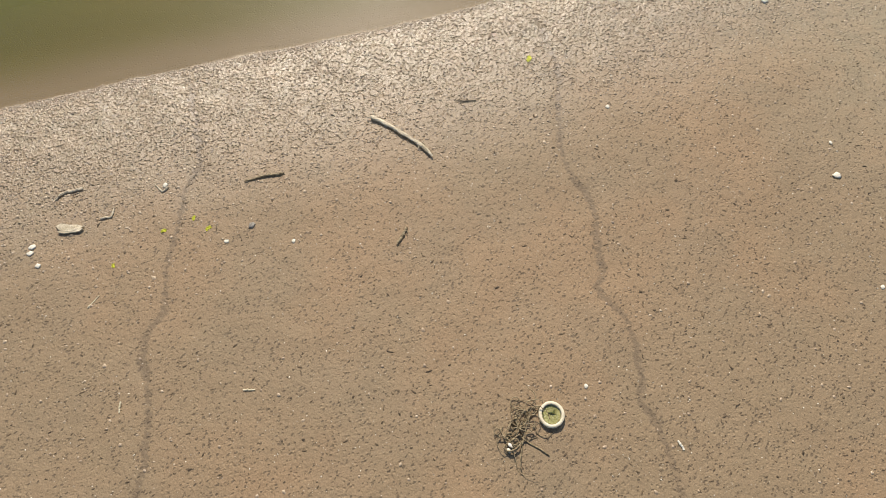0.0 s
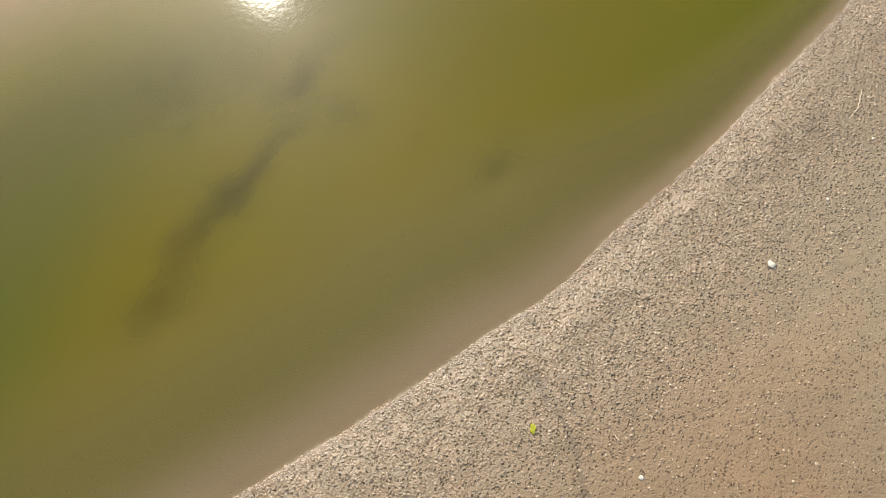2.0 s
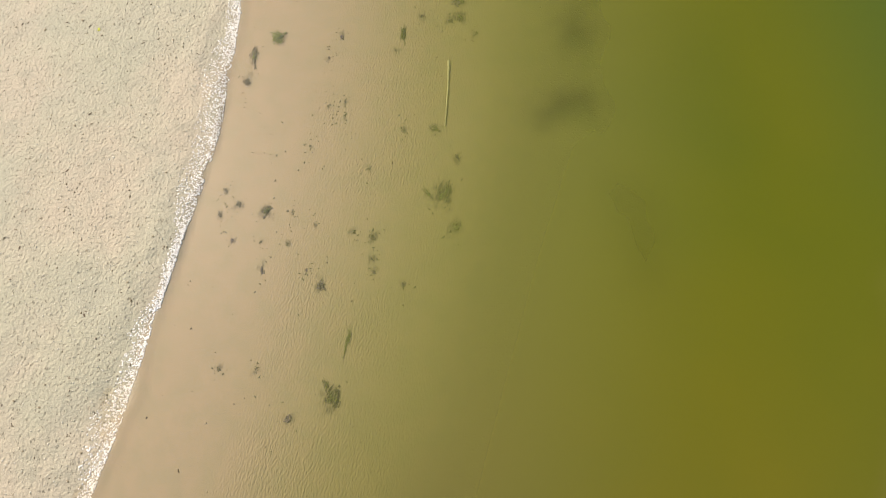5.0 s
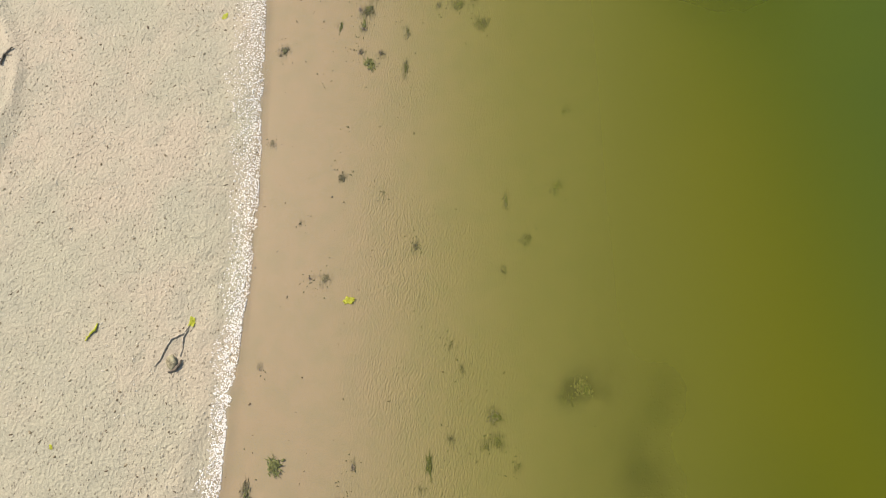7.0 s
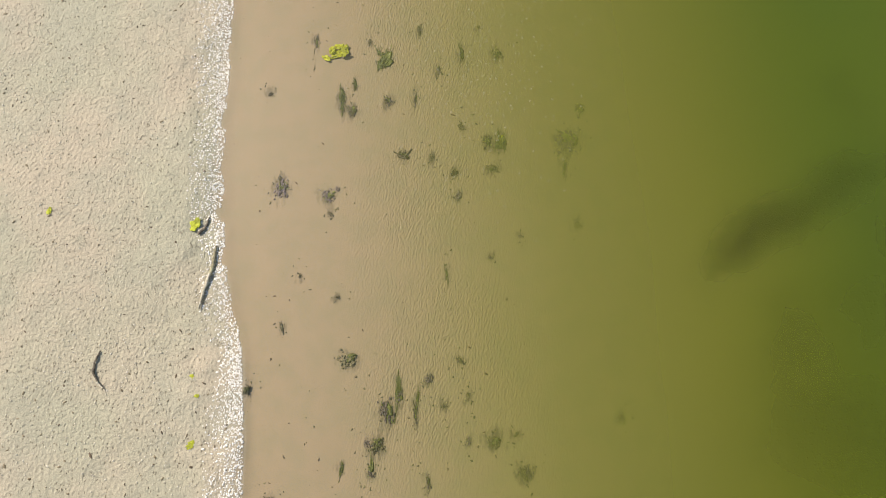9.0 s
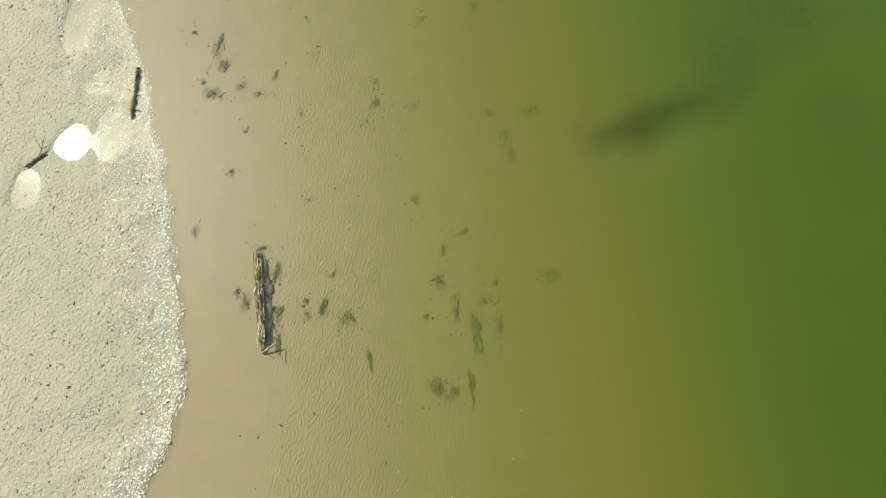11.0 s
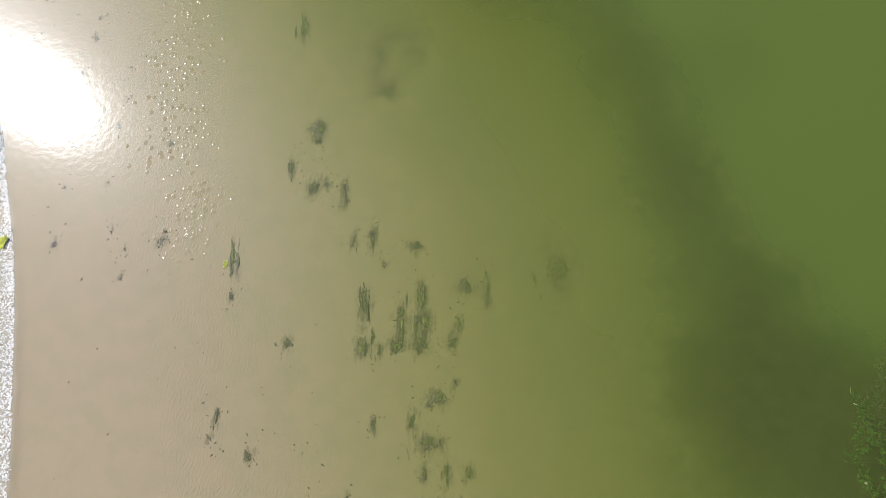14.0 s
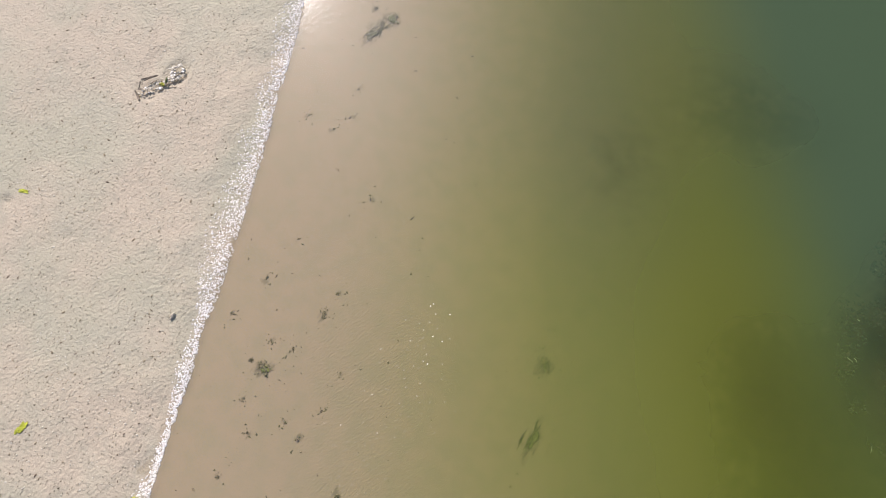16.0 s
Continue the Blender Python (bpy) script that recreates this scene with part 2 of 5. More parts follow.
    crest = m.ramp(crest, 0.22, 0.78)
    normal = m.bump(crest, m.math("MULTIPLY", m.math("MULTIPLY", ripple, m.ramp(m.noise(1.9, 3), 0.34, 0.6, 0.3, 1.0)), 0.002), normal=normal)
    rough = m.ramp(wet, 0.0, 1.0, 0.8, 0.33)
    rough = m.math("MAXIMUM", rough, m.math("MULTIPLY", m.attr("drowned"), 0.75))
    return m.principled(color, rough, normal, spec=m.math("MULTIPLY_ADD", above, m.math("MULTIPLY_ADD", m.math("MULTIPLY", wet, tint), 0.95, m.math("MULTIPLY_ADD", tint, -0.2, 0.45)), 0.05))


def water_material():
    m = Mat("turbid_water")
    murk, deep = m.attr("murk"), m.attr("deep")
    cloud = m.noise(0.55, 3, 0.5)
    pale = m.mix(m.attr("gold"), m.mix(m.attr("north"), (0.190, 0.185, 0.036), (0.155, 0.172, 0.042)), (0.180, 0.150, 0.045))
    olive = m.mix(m.ramp(cloud, 0.35, 0.7), (0.110, 0.112, 0.004), (0.086, 0.100, 0.004))
    olive = m.mix(m.attr("gold"), olive, m.mix(m.ramp(cloud, 0.35, 0.7), (0.146, 0.113, 0.007), (0.118, 0.106, 0.009)))
    green = m.mix(m.ramp(cloud, 0.3, 0.7), (0.054, 0.088, 0.013), (0.074, 0.102, 0.010))
    green = m.mix(m.attr("north"), green, (0.088, 0.115, 0.018))
    green = m.mix(m.attr("teal"), green, (0.052, 0.082, 0.038))
    main = m.mix(m.attr("green"), olive, green)
    pale = m.mix(m.attr("teal"), pale, (0.085, 0.105, 0.05))
    body = m.n("BsdfDiffuse", Color=m.mix(m.ramp(deep, 0.15, 0.75), pale, main))
    clear = m.n("BsdfTransparent", Color=m.mix(m.ramp(deep, 0.06, 0.30), m.mix(m.attr("north"), (0.975, 0.955, 0.92), (0.93, 0.925, 0.90)), (0.86, 0.895, 0.62)))
    inner = m.n("MixShader", Fac=murk)
    m.t.links.new(clear.outputs[0], inner.inputs[1]), m.t.links.new(body.outputs[0], inner.inputs[2])
    ripple = m.noise(30, 2, 0.5)
    normal = m.bump(ripple, 0.0004)
    chop = m.attr("chop")
    drop = m.n("TexVoronoi", Scale=31.0)
    m.put(drop.inputs["Vector"], m.coord())
    lot = m.n("SeparateColor", Color=drop.outputs["Color"]).outputs["Red"]
    dome = m.ramp(drop.outputs["Distance"], 0.0, 0.42, 1.0, 0.0)
    dome = m.math("MULTIPLY", dome, m.math("GREATER_THAN", m.math("MULTIPLY", chop, 1.7), lot))
    normal = m.bump(dome, m.math("MULTIPLY_ADD", m.attr("north"), -0.003, 0.0064), normal=normal)
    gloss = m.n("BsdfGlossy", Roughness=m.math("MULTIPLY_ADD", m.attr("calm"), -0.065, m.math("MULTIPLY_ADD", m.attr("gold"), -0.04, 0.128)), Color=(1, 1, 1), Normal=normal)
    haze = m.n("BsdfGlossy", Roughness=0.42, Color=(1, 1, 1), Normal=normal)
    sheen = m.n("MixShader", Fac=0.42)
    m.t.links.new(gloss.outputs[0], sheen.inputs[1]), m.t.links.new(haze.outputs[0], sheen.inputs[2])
    facing = m.n("LayerWeight", Blend=0.5).outputs["Facing"]
    mirror = m.math("MULTIPLY_ADD", m.math("POWER", facing, 5.0), 0.98, 0.018)
    outer = m.n("MixShader", Fac=mirror)
    m.t.links.new(inner.outputs[0], outer.inputs[1]), m.t.links.new(sheen.outputs[0], outer.inputs[2])
    m.t.links.new(outer.outputs[0], m.out.inputs["Surface"])
    return m.m


# ---------------------------------------------------------------- ground and water
def graded(lo, hi, step, reach):
    """Even steps from lo to hi, then growing steps out to the given reach."""
    inner = np.arange(lo, hi + step / 2, step)
    out, s, total = [], step, 0.0
    while total < reach:
        s *= 1.35
        total += s
        out.append(total)
    out = np.array(out)
    return np.concatenate([lo - out[::-1], inner, inner[-1] + out])


def sheet(name, xs, ys, z, attributes, material):
    nx, ny = len(xs), len(ys)
    gx, gy = np.meshgrid(xs, ys)
    co = np.stack([gx, gy, z], -1).reshape(-1, 3).astype(np.float32)
    i = (np.arange(ny - 1)[:, None] * nx + np.arange(nx - 1)[None, :]).ravel()
    quads = np.stack([i, i + 1, i + 1 + nx, i + nx], -1).astype(np.int32)
    me = bpy.data.meshes.new(name)
    me.vertices.add(len(co)), me.loops.add(quads.size), me.polygons.add(len(quads))
    me.vertices.foreach_set("co", co.ravel())
    me.loops.foreach_set("vertex_index", quads.ravel())
    me.polygons.foreach_set("loop_start", np.arange(0, quads.size, 4, dtype=np.int32))
    me.polygons.foreach_set("use_smooth", np.ones(len(quads), bool))
    me.update(calc_edges=True)
    for key, values in attributes.items():
        me.attributes.new(key, "FLOAT", "POINT").data.foreach_set("value", np.asarray(values, np.float32).ravel())
    me.materials.append(material)
    return new(name, me)


def near_polyline(x, y, pts, width, seed, jitter=0.012):
    """1 on a wandering line, falling to 0 at the given half width."""
    wx = x + jitter * lattice(x * 14, y * 14, seed) + 0.4 * jitter * lattice(x * 24, y * 24, seed + 1)
    wy = y + jitter * lattice(x * 14 + 40, y * 14, seed + 2) + 0.4 * jitter * lattice(x * 24, y * 24 + 9, seed + 3)
    best = np.full(x.shape, 9.0)
    for (ax, ay), (bx, by) in zip(pts, pts[1:]):
        l2 = (bx - ax) ** 2 + (by - ay) ** 2
        u = np.clip(((wx - ax) * (bx - ax) + (wy - ay) * (by - ay)) / l2, 0, 1)
        best = np.minimum(best, np.hypot(wx - ax - u * (bx - ax), wy - ay - u * (by - ay)))
    return np.clip(1 - best / width, 0, 1)


# drainage rills in the bank
RILLS = [[(1.6, -3.68), (1.672, -3.723), (1.858, -3.796), (2.089, -3.929), (2.162, -4.052), (2.291, -4.142), (2.401, -4.277), (2.552, -4.386), (2.597, -4.469), (2.674, -4.543), (2.784, -4.573), (2.906, -4.643), (3.0, -4.734), (3.066, -4.799), (3.4, -5.1)],
         [(2.52, -2.3), (2.695, -2.378), (2.921, -2.602), (3.118, -2.774), (3.27, -2.809), (3.412, -2.885), (3.573, -3.036), (3.597, -3.094), (3.748, -3.097), (3.85, -3.163), (3.967, -3.28), (4.084, -3.325), (4.202, -3.362), (4.269, -3.422), (4.5, -3.6)],
         [(2.93, 0.46), (3.03, 0.42), (3.15, 0.34), (3.34, 0.31), (3.7, 0.33)]]
# submerged weed growth that shows as dim dark patches: x, y, half widths, turn in degrees, density
WEED = [(1.33, 2.2, 0.07, 0.06, 0, 0.7), (1.64, 2.2, 0.1, 0.1, 0, 0.7), (1.55, 1.84, 0.11, 0.13, 0, 0.8), (1.42, 1.48, 0.1, 0.09, 0, 0.7), (1.57, 1.47, 0.1, 0.1, 0, 0.9),
        (1.76, 0.78, 0.14, 0.28, 15, 0.7), (2.1, 1.7, 0.3, 0.5, 0, 0.35), (1.53, 1.98, 0.1, 0.14, 0, 0.5), (1.33, 2.24, 0.11, 0.1, 0, 0.6)]
WEED_NORTH = [(1.9, 4.98, 0.15, 0.09, 35, 0.9), (2.1, 5.1, 0.2, 0.1, 28, 0.9), (2.36, 5.26, 0.2, 0.1, 30, 0.8), (2.42, 5.6, 0.1, 0.22, 15, 0.6), (1.57, 8.08, 0.16, 0.1, 20, 0.9), (1.8, 8.17, 0.2, 0.09, 22, 0.9),
              (2.46, 5.02, 0.12, 0.2, 0, 0.6), (2.05, 4.62, 0.1, 0.16, 0, 0.5), (2.34, 4.7, 0.16, 0.2, 0, 0.6), (2.12, 4.25, 0.24, 0.22, 0, 0.6), (2.35, 4.15, 0.2, 0.3, 0, 0.6), (2.17, 9.08, 0.14, 0.2, -20, 0.5), (2.49, 8.18, 0.14, 0.24, 0, 0.6), (2.45, 7.86, 0.12, 0.2, 0, 0.5),
              (2.05, 8.4, 0.14, 0.22, -25, 0.7), (2.35, 8.65, 0.2, 0.16, -30, 0.7)]
WEED_FAR = [(0.02, 11.8, 0.08, 0.05, 0, 0.4), (-0.06, 11.98, 0.05, 0.12, 0, 0.28), (0.05, 12.14, 0.08, 0.05, 0, 0.22), (0.14, 12.02, 0.05, 0.11, 0, 0.25), (0.04, 11.97, 0.12, 0.2, 0, 0.15), (0.82, 10.88, 0.06, 0.1, 0, 0.3), (0.42, 10.81, 0.06, 0.05, 0, 0.2), (0.515, 10.76, 0.04, 0.09, 0, 0.25), (1.52, 10.35, 0.34, 0.4, 0, 0.6), (1.85, 9.95, 0.36, 0.36, 0, 0.75), (1.9, 10.4, 0.32, 0.34, 0, 0.65), (2.3, 9.9, 0.42, 0.42, 0, 0.9), (2.0, 9.3, 0.16, 0.3, 30, 0.5), (2.25, 8.9, 0.2, 0.3, 25, 0.5), (0.5, 12.8, 0.34, 0.4, 30, 0.5), (0.9, 12.5, 0.34, 0.4, -35, 0.6), (0.75, 13.1, 0.3, 0.5, 0, 0.5),
            (1.2, 11.95, 0.24, 0.45, 20, 0.7), (1.38, 11.3, 0.22, 0.4, 18, 0.65), (1.6, 10.75, 0.24, 0.4, 22, 0.6), (1.68, 11.9, 0.2, 0.25, 10, 0.6), (-0.7, 13.55, 0.2, 0.3, 20, 0.3), (-0.2, 14.1, 0.4, 0.3, 0, 0.6), (0.3, 12.9, 0.18, 0.4, 25, 0.35),
            (1.15, 13.45, 0.6, 0.55, 0, 0.5)]
WEED_SOUTH = [(0.766, -1.555, 0.05, 0.14, -8, 0.8), (0.93, -2.2, 0.05, 0.25, -8, 0.8), (1.12, -1.7, 0.12, 0.14, 0, 0.35), (1.48, -1.62, 0.05, 0.12, 0, 0.5), (1.83, -1.55, 0.04, 0.12, 0, 0.25), (0.26, -2.09, 0.2, 0.2, 0, 0.25), (0.83, -1.65, 0.06, 0.25, -8, 0.9), (0.9, -2.1, 0.06, 0.3, -10, 1.0), (0.93, -2.5, 0.09, 0.25, -12, 1.0), (0.98, -2.85, 0.12, 0.2, 0, 0.9), (1.1, -1.7, 0.14, 0.14, 0, 0.5), (0.35, -2.0, 0.3, 0.25, 0, 0.5), (0.62, -1.72, 0.2, 0.14, 0, 0.45), (1.85, -1.54, 0.08, 0.14, 0, 0.4),
              (0.5, -1.3, 0.1, 0.16, 20, 0.3)]

# weed lying on the bed in clumps: x, y, width, length
CLUMPS_A = [(-0.11, 1.01, 0.038, 0.034), (0.03, 0.97, 0.06, 0.05), (-0.18, 1.08, 0.027, 0.027), (-0.19, 0.96, 0.024, 0.024), (0.02, 0.82, 0.023, 0.023), (0.04, 0.68, 0.026, 0.042),
            (0.32, 0.61, 0.045, 0.05), (0.25, 0.68, 0.02, 0.02), (0.4, 0.11, 0.082, 0.1), (0.06, 0.23, 0.024, 0.024), (-0.11, 0.23, 0.02, 0.02), (0.55, 0.84, 0.035, 0.04), (0.46, 0.86, 0.023, 0.023),
            (0.55, 0.73, 0.025, 0.025), (0.56, 0.67, 0.022, 0.022), (0.7, 0.61, 0.03, 0.03), (0.87, 1.04, 0.09, 0.12), (0.93, 0.88, 0.05, 0.055), (0.83, 1.38, 0.052, 0.045), (0.68, 1.38, 0.027, 0.027), (0.51, 1.18, 0.023, 0.02), (0.94, 1.23, 0.035, 0.04)]
CLUMPS_B = [(0.75, 2.04, 0.034, 0.026), (0.94, 2.12, 0.07, 0.06), (0.9, 2.0, 0.034, 0.034), (1.03, 1.92, 0.027, 0.027), (-0.12, 1.83, 0.042, 0.09), (-0.14, 1.69, 0.041, 0.046), (0.37, 4.21, 0.078, 0.07), (0.35, 4.1, 0.036, 0.036),
            (0.44, 3.95, 0.035, 0.035), (0.34, 3.96, 0.036, 0.036), (0.57, 3.85, 0.023, 0.105), (-0.07, 3.99, 0.054, 0.05), (-0.1, 3.46, 0.03, 0.028), (0.26, 3.26, 0.043, 0.04), (0.19, 2.76, 0.049, 0.045),
            (0.12, 2.76, 0.021, 0.021), (0.61, 2.9, 0.031, 0.044), (1.04, 3.1, 0.023, 0.078), (1.28, 3.17, 0.065, 0.05), (1.13, 2.91, 0.044, 0.044), (0.96, 4.09, 0.05, 0.048), (0.85, 4.22, 0.058, 0.05), (1.35, 3.57, 0.032, 0.032), (1.01, 2.76, 0.028, 0.03)]
CLUMPS_C = [(0.81, 2.33, 0.02, 0.05), (0.34, 1.93, 0.029, 0.03), (1.32, 2.23, 0.096, 0.09), (0.13, 6.39, 0.065, 0.06), (0.33, 6.31, 0.054, 0.05), (0.25, 5.69, 0.05, 0.052), (-0.14, 5.79, 0.032, 0.032), (0.54, 5.73, 0.018, 0.08),
            (0.41, 5.73, 0.045, 0.06), (0.76, 5.95, 0.03, 0.09), (0.92, 5.94, 0.052, 0.073), (0.86, 5.51, 0.055, 0.055), (0.88, 5.38, 0.07, 0.035), (0.75, 5.59, 0.035, 0.035), (0.71, 5.37, 0.045, 0.045), (0.14, 5.28, 0.08, 0.055),
            (-0.07, 5.33, 0.07, 0.09), (1.22, 5.5, 0.132, 0.108), (1.24, 5.11, 0.041, 0.041), (0.67, 4.91, 0.014, 0.083), (-0.04, 4.69, 0.024, 0.053), (0.25, 4.56, 0.096, 0.058), (-0.18, 4.44, 0.037, 0.055)]
CLUMPS_D = [(0.41, 4.34, 0.083, 0.092), (0.54, 4.39, 0.021, 0.092), (0.59, 4.47, 0.046, 0.046), (0.65, 4.36, 0.026, 0.026), (0.75, 4.4, 0.028, 0.028), (0.72, 4.54, 0.035, 0.035), (0.86, 4.23, 0.041, 0.041), (0.94, 4.25, 0.031, 0.031),
            (0.98, 4.1, 0.048, 0.048), (1.36, 4.31, 0.037, 0.037), (-0.05, 7.39, 0.031, 0.031), (0.24, 7.35, 0.023, 0.023), (0.25, 7.29, 0.024, 0.024), (0.42, 7.28, 0.048, 0.048), (0.73, 7.29, 0.023, 0.023), (1.02, 7.25, 0.025, 0.084),
            (0.77, 7.01, 0.06, 0.06), (0.84, 7.0, 0.036, 0.036), (1.01, 7.43, 0.025, 0.025), (0.96, 7.35, 0.029, 0.029), (0.88, 7.65, 0.031, 0.031), (0.78, 7.43, 0.044, 0.044), (0.48, 8.28, 0.04, 0.04)]
CLUMPS_E = [(1.17, 8.23, 0.077, 0.07), (0.99, 8.21, 0.034, 0.034), (1.08, 8.02, 0.024, 0.062), (1.23, 7.46, 0.08, 0.06), (-0.15, 7.94, 0.024, 0.024), (-0.3, 8.61, 0.027, 0.119), (-0.26, 8.49, 0.06, 0.055), (-0.34, 8.41, 0.023, 0.023),
            (-0.25, 8.33, 0.03, 0.03), (-0.16, 8.38, 0.03, 0.03), (-0.07, 8.34, 0.026, 0.026), (0.0, 8.44, 0.023, 0.04), (-0.43, 8.69, 0.032, 0.028), (-0.27, 8.92, 0.034, 0.034), (-0.02, 10.53, 0.065, 0.07), (0.13, 10.54, 0.056, 0.06),
            (0.23, 10.55, 0.078, 0.084), (0.31, 10.32, 0.097, 0.054), (0.27, 10.15, 0.07, 0.07), (0.27, 10.02, 0.031, 0.068), (0.45, 10.03, 0.042, 0.052), (0.37, 9.9, 0.035, 0.035)]
CLUMPS_F = [(0.65, 9.82, 0.025, 0.075), (0.2, 9.65, 0.06, 0.14), (0.27, 9.74, 0.03, 0.05), (0.38, 9.66, 0.02, 0.05), (0.46, 9.54, 0.02, 0.065), (0.49, 9.46, 0.053, 0.053), (0.56, 9.5, 0.017, 0.1), (0.46, 9.32, 0.05, 0.05),
            (0.4, 9.28, 0.029, 0.048), (0.58, 9.3, 0.029, 0.096), (0.5, 9.18, 0.07, 0.08), (0.7, 9.14, 0.074, 0.06), (0.77, 9.53, 0.025, 0.025), (0.85, 9.5, 0.048, 0.029), (0.92, 8.81, 0.026, 0.066), (1.04, 8.89, 0.044, 0.044)]
CLUMPS_G = [(-0.29, 11.6, 0.049, 0.059), (-0.42, 11.39, 0.032, 0.068), (-0.3, 11.28, 0.057, 0.083), (-0.15, 11.28, 0.037, 0.037),
            (-0.09, 11.02, 0.02, 0.08), (0.0, 11.05, 0.04, 0.04), (0.2, 10.99, 0.065, 0.045), (0.23, 10.74, 0.053, 0.144), (-0.02, 10.71, 0.058, 0.144), (0.15, 10.61, 0.038, 0.12), (0.37, 10.56, 0.046, 0.069), (0.42, 10.81, 0.063, 0.072),
            (0.52, 10.78, 0.028, 0.139), (0.83, 10.88, 0.082, 0.12), (-0.35, 10.54, 0.048, 0.048), (-1.01, 11.01, 0.05, 0.04)]
CLUMPS_H = [(-1.66, 11.79, 0.08, 0.058), (-1.56, 12.16, 0.026, 0.05), (-1.04, 11.52, 0.035, 0.035), (-0.31, 11.58, 0.075, 0.06), (-0.41, 11.37, 0.014, 0.087), (-1.54, 11.0, 0.038, 0.038), (-2.26, 13.61, 0.072, 0.131), (-2.21, 13.74, 0.085, 0.085),
            (-0.54, 12.49, 0.061, 0.061), (-0.43, 12.17, 0.049, 0.148), (-0.95, -1.2, 0.05, 0.045), (-0.55, -1.25, 0.06, 0.04), (-1.06, -1.28, 0.03, 0.03), (0.22, 0.02, 0.04, 0.04), (0.105, 7.47, 0.03, 0.07), (0.125, 7.3, 0.035, 0.06), (-0.01, 7.34, 0.028, 0.06), (0.14, 7.18, 0.03, 0.09), (0.03, 7.58, 0.05, 0.03)]
# smaller scraps between them
SCRAPS_A = [(0.26, 5.82, 0.025, 0.063), (0.65, 5.88, 0.021, 0.052), (0.73, 5.26, 0.042, 0.042), (0.48, 5.46, 0.063, 0.042), (0.61, 5.44, 0.025, 0.038), (1.2, 5.38, 0.021, 0.084), (0.16, 5.2, 0.025, 0.038), (0.03, 4.92, 0.025, 0.025), (0.53, 4.32, 0.017, 0.084), (0.58, 4.07, 0.021, 0.063), (0.75, 4.22, 0.021, 0.042), (0.2, 4.82, 0.025, 0.021),
            (0.07, 6.04, 0.021, 0.084), (0.56, 6.08, 0.029, 0.05), (0.33, 6.04, 0.021, 0.034), (0.84, 6.09, 0.021, 0.034), (0.86, 4.98, 0.025, 0.029), (0.99, 5.07, 0.025, 0.021), (-0.62, 10.91, 0.021, 0.095), (-0.3, 11.52, 0.046, 0.042), (0.14, 10.68, 0.042, 0.052), (-0.0, 11.0, 0.025, 0.084), (0.06, 10.91, 0.025, 0.025), (0.21, 10.23, 0.029, 0.084)]
SCRAPS_B = [(0.33, 10.15, 0.025, 0.032), (0.36, 10.03, 0.025, 0.084), (0.05, 10.21, 0.029, 0.063), (0.2, 9.8, 0.021, 0.021), (-0.63, 10.22, 0.025, 0.073), (-0.65, 10.14, 0.029, 0.021), (-0.47, 10.08, 0.042, 0.042), (-0.04, 9.93, 0.017, 0.029), (0.39, 10.39, 0.029, 0.029), (-0.24, 11.3, 0.029, 0.042), (-0.14, 11.23, 0.021, 0.105), (0.06, 10.52, 0.021, 0.063),
            (0.25, 10.64, 0.052, 0.084), (0.4, 10.63, 0.029, 0.063), (-0.63, 10.76, 0.029, 0.042), (-1.33, 11.32, 0.017, 0.021), (-1.26, 11.06, 0.017, 0.021), (-1.18, 10.98, 0.017, 0.017), (-1.17, 10.84, 0.017, 0.017), (-0.99, 11.06, 0.021, 0.021), (-2.33, 13.76, 0.034, 0.034), (-1.71, 11.92, 0.021, 0.017), (-1.56, 12.28, 0.021, 0.017), (-1.95, 11.93, 0.017, 0.017)]
SCRAPS_C = [(-1.43, 11.65, 0.017, 0.017), (-1.33, 11.62, 0.019, 0.019), (-1.31, 11.78, 0.017, 0.017), (-1.55, 11.52, 0.017, 0.017), (-1.66, 11.63, 0.017, 0.017), (-1.59, 11.94, 0.017, 0.021), (-1.33, 11.97, 0.017, 0.017), (-1.9, 12.41, 0.017, 0.017), (-1.7, 12.77, 0.017, 0.017), (-2.12, 13.28, 0.017, 0.017), (-2.06, 13.11, 0.017, 0.017), (-2.1, 13.01, 0.017, 0.017),
            (-2.27, 13.01, 0.017, 0.017), (-1.92, 12.16, 0.013, 0.029), (-1.55, 11.3, 0.017, 0.021), (-0.3, 8.34, 0.063, 0.042), (-0.27, 7.65, 0.017, 0.042), (0.79, 7.57, 0.017, 0.052), (1.06, 8.1, 0.025, 0.063), (0.85, 7.31, 0.013, 0.126), (0.67, 8.74, 0.021, 0.017), (0.34, 7.46, 0.017, 0.021), (0.67, 7.79, 0.017, 0.029), (0.21, 7.8, 0.017, 0.021)]
SCRAPS_D = [(0.65, 8.26, 0.021, 0.017), (-0.11, 8.14, 0.029, 0.017), (0.14, 8.23, 0.017, 0.017), (0.44, 8.18, 0.017, 0.017), (0.47, 8.39, 0.017, 0.029), (0.11, 8.76, 0.017, 0.017), (0.19, 8.56, 0.017, 0.017), (0.95, 2.02, 0.042, 0.052), (0.62, 1.84, 0.017, 0.017), (-0.12, 0.83, 0.025, 0.025), (0.77, 2.44, 0.013, 0.017), (0.38, 1.47, 0.017, 0.017),
            (0.3, 1.53, 0.017, 0.017), (0.16, 0.96, 0.017, 0.021), (0.15, 0.81, 0.017, 0.021), (0.22, 1.31, 0.015, 0.015), (-0.09, 2.35, 0.015, 0.015), (0.28, 1.81, 0.017, 0.017), (0.38, 1.55, 0.017, 0.017), (0.06, 3.03, 0.017, 0.017), (0.46, 3.17, 0.017, 0.017), (0.27, 0.9, 0.017, 0.017)]
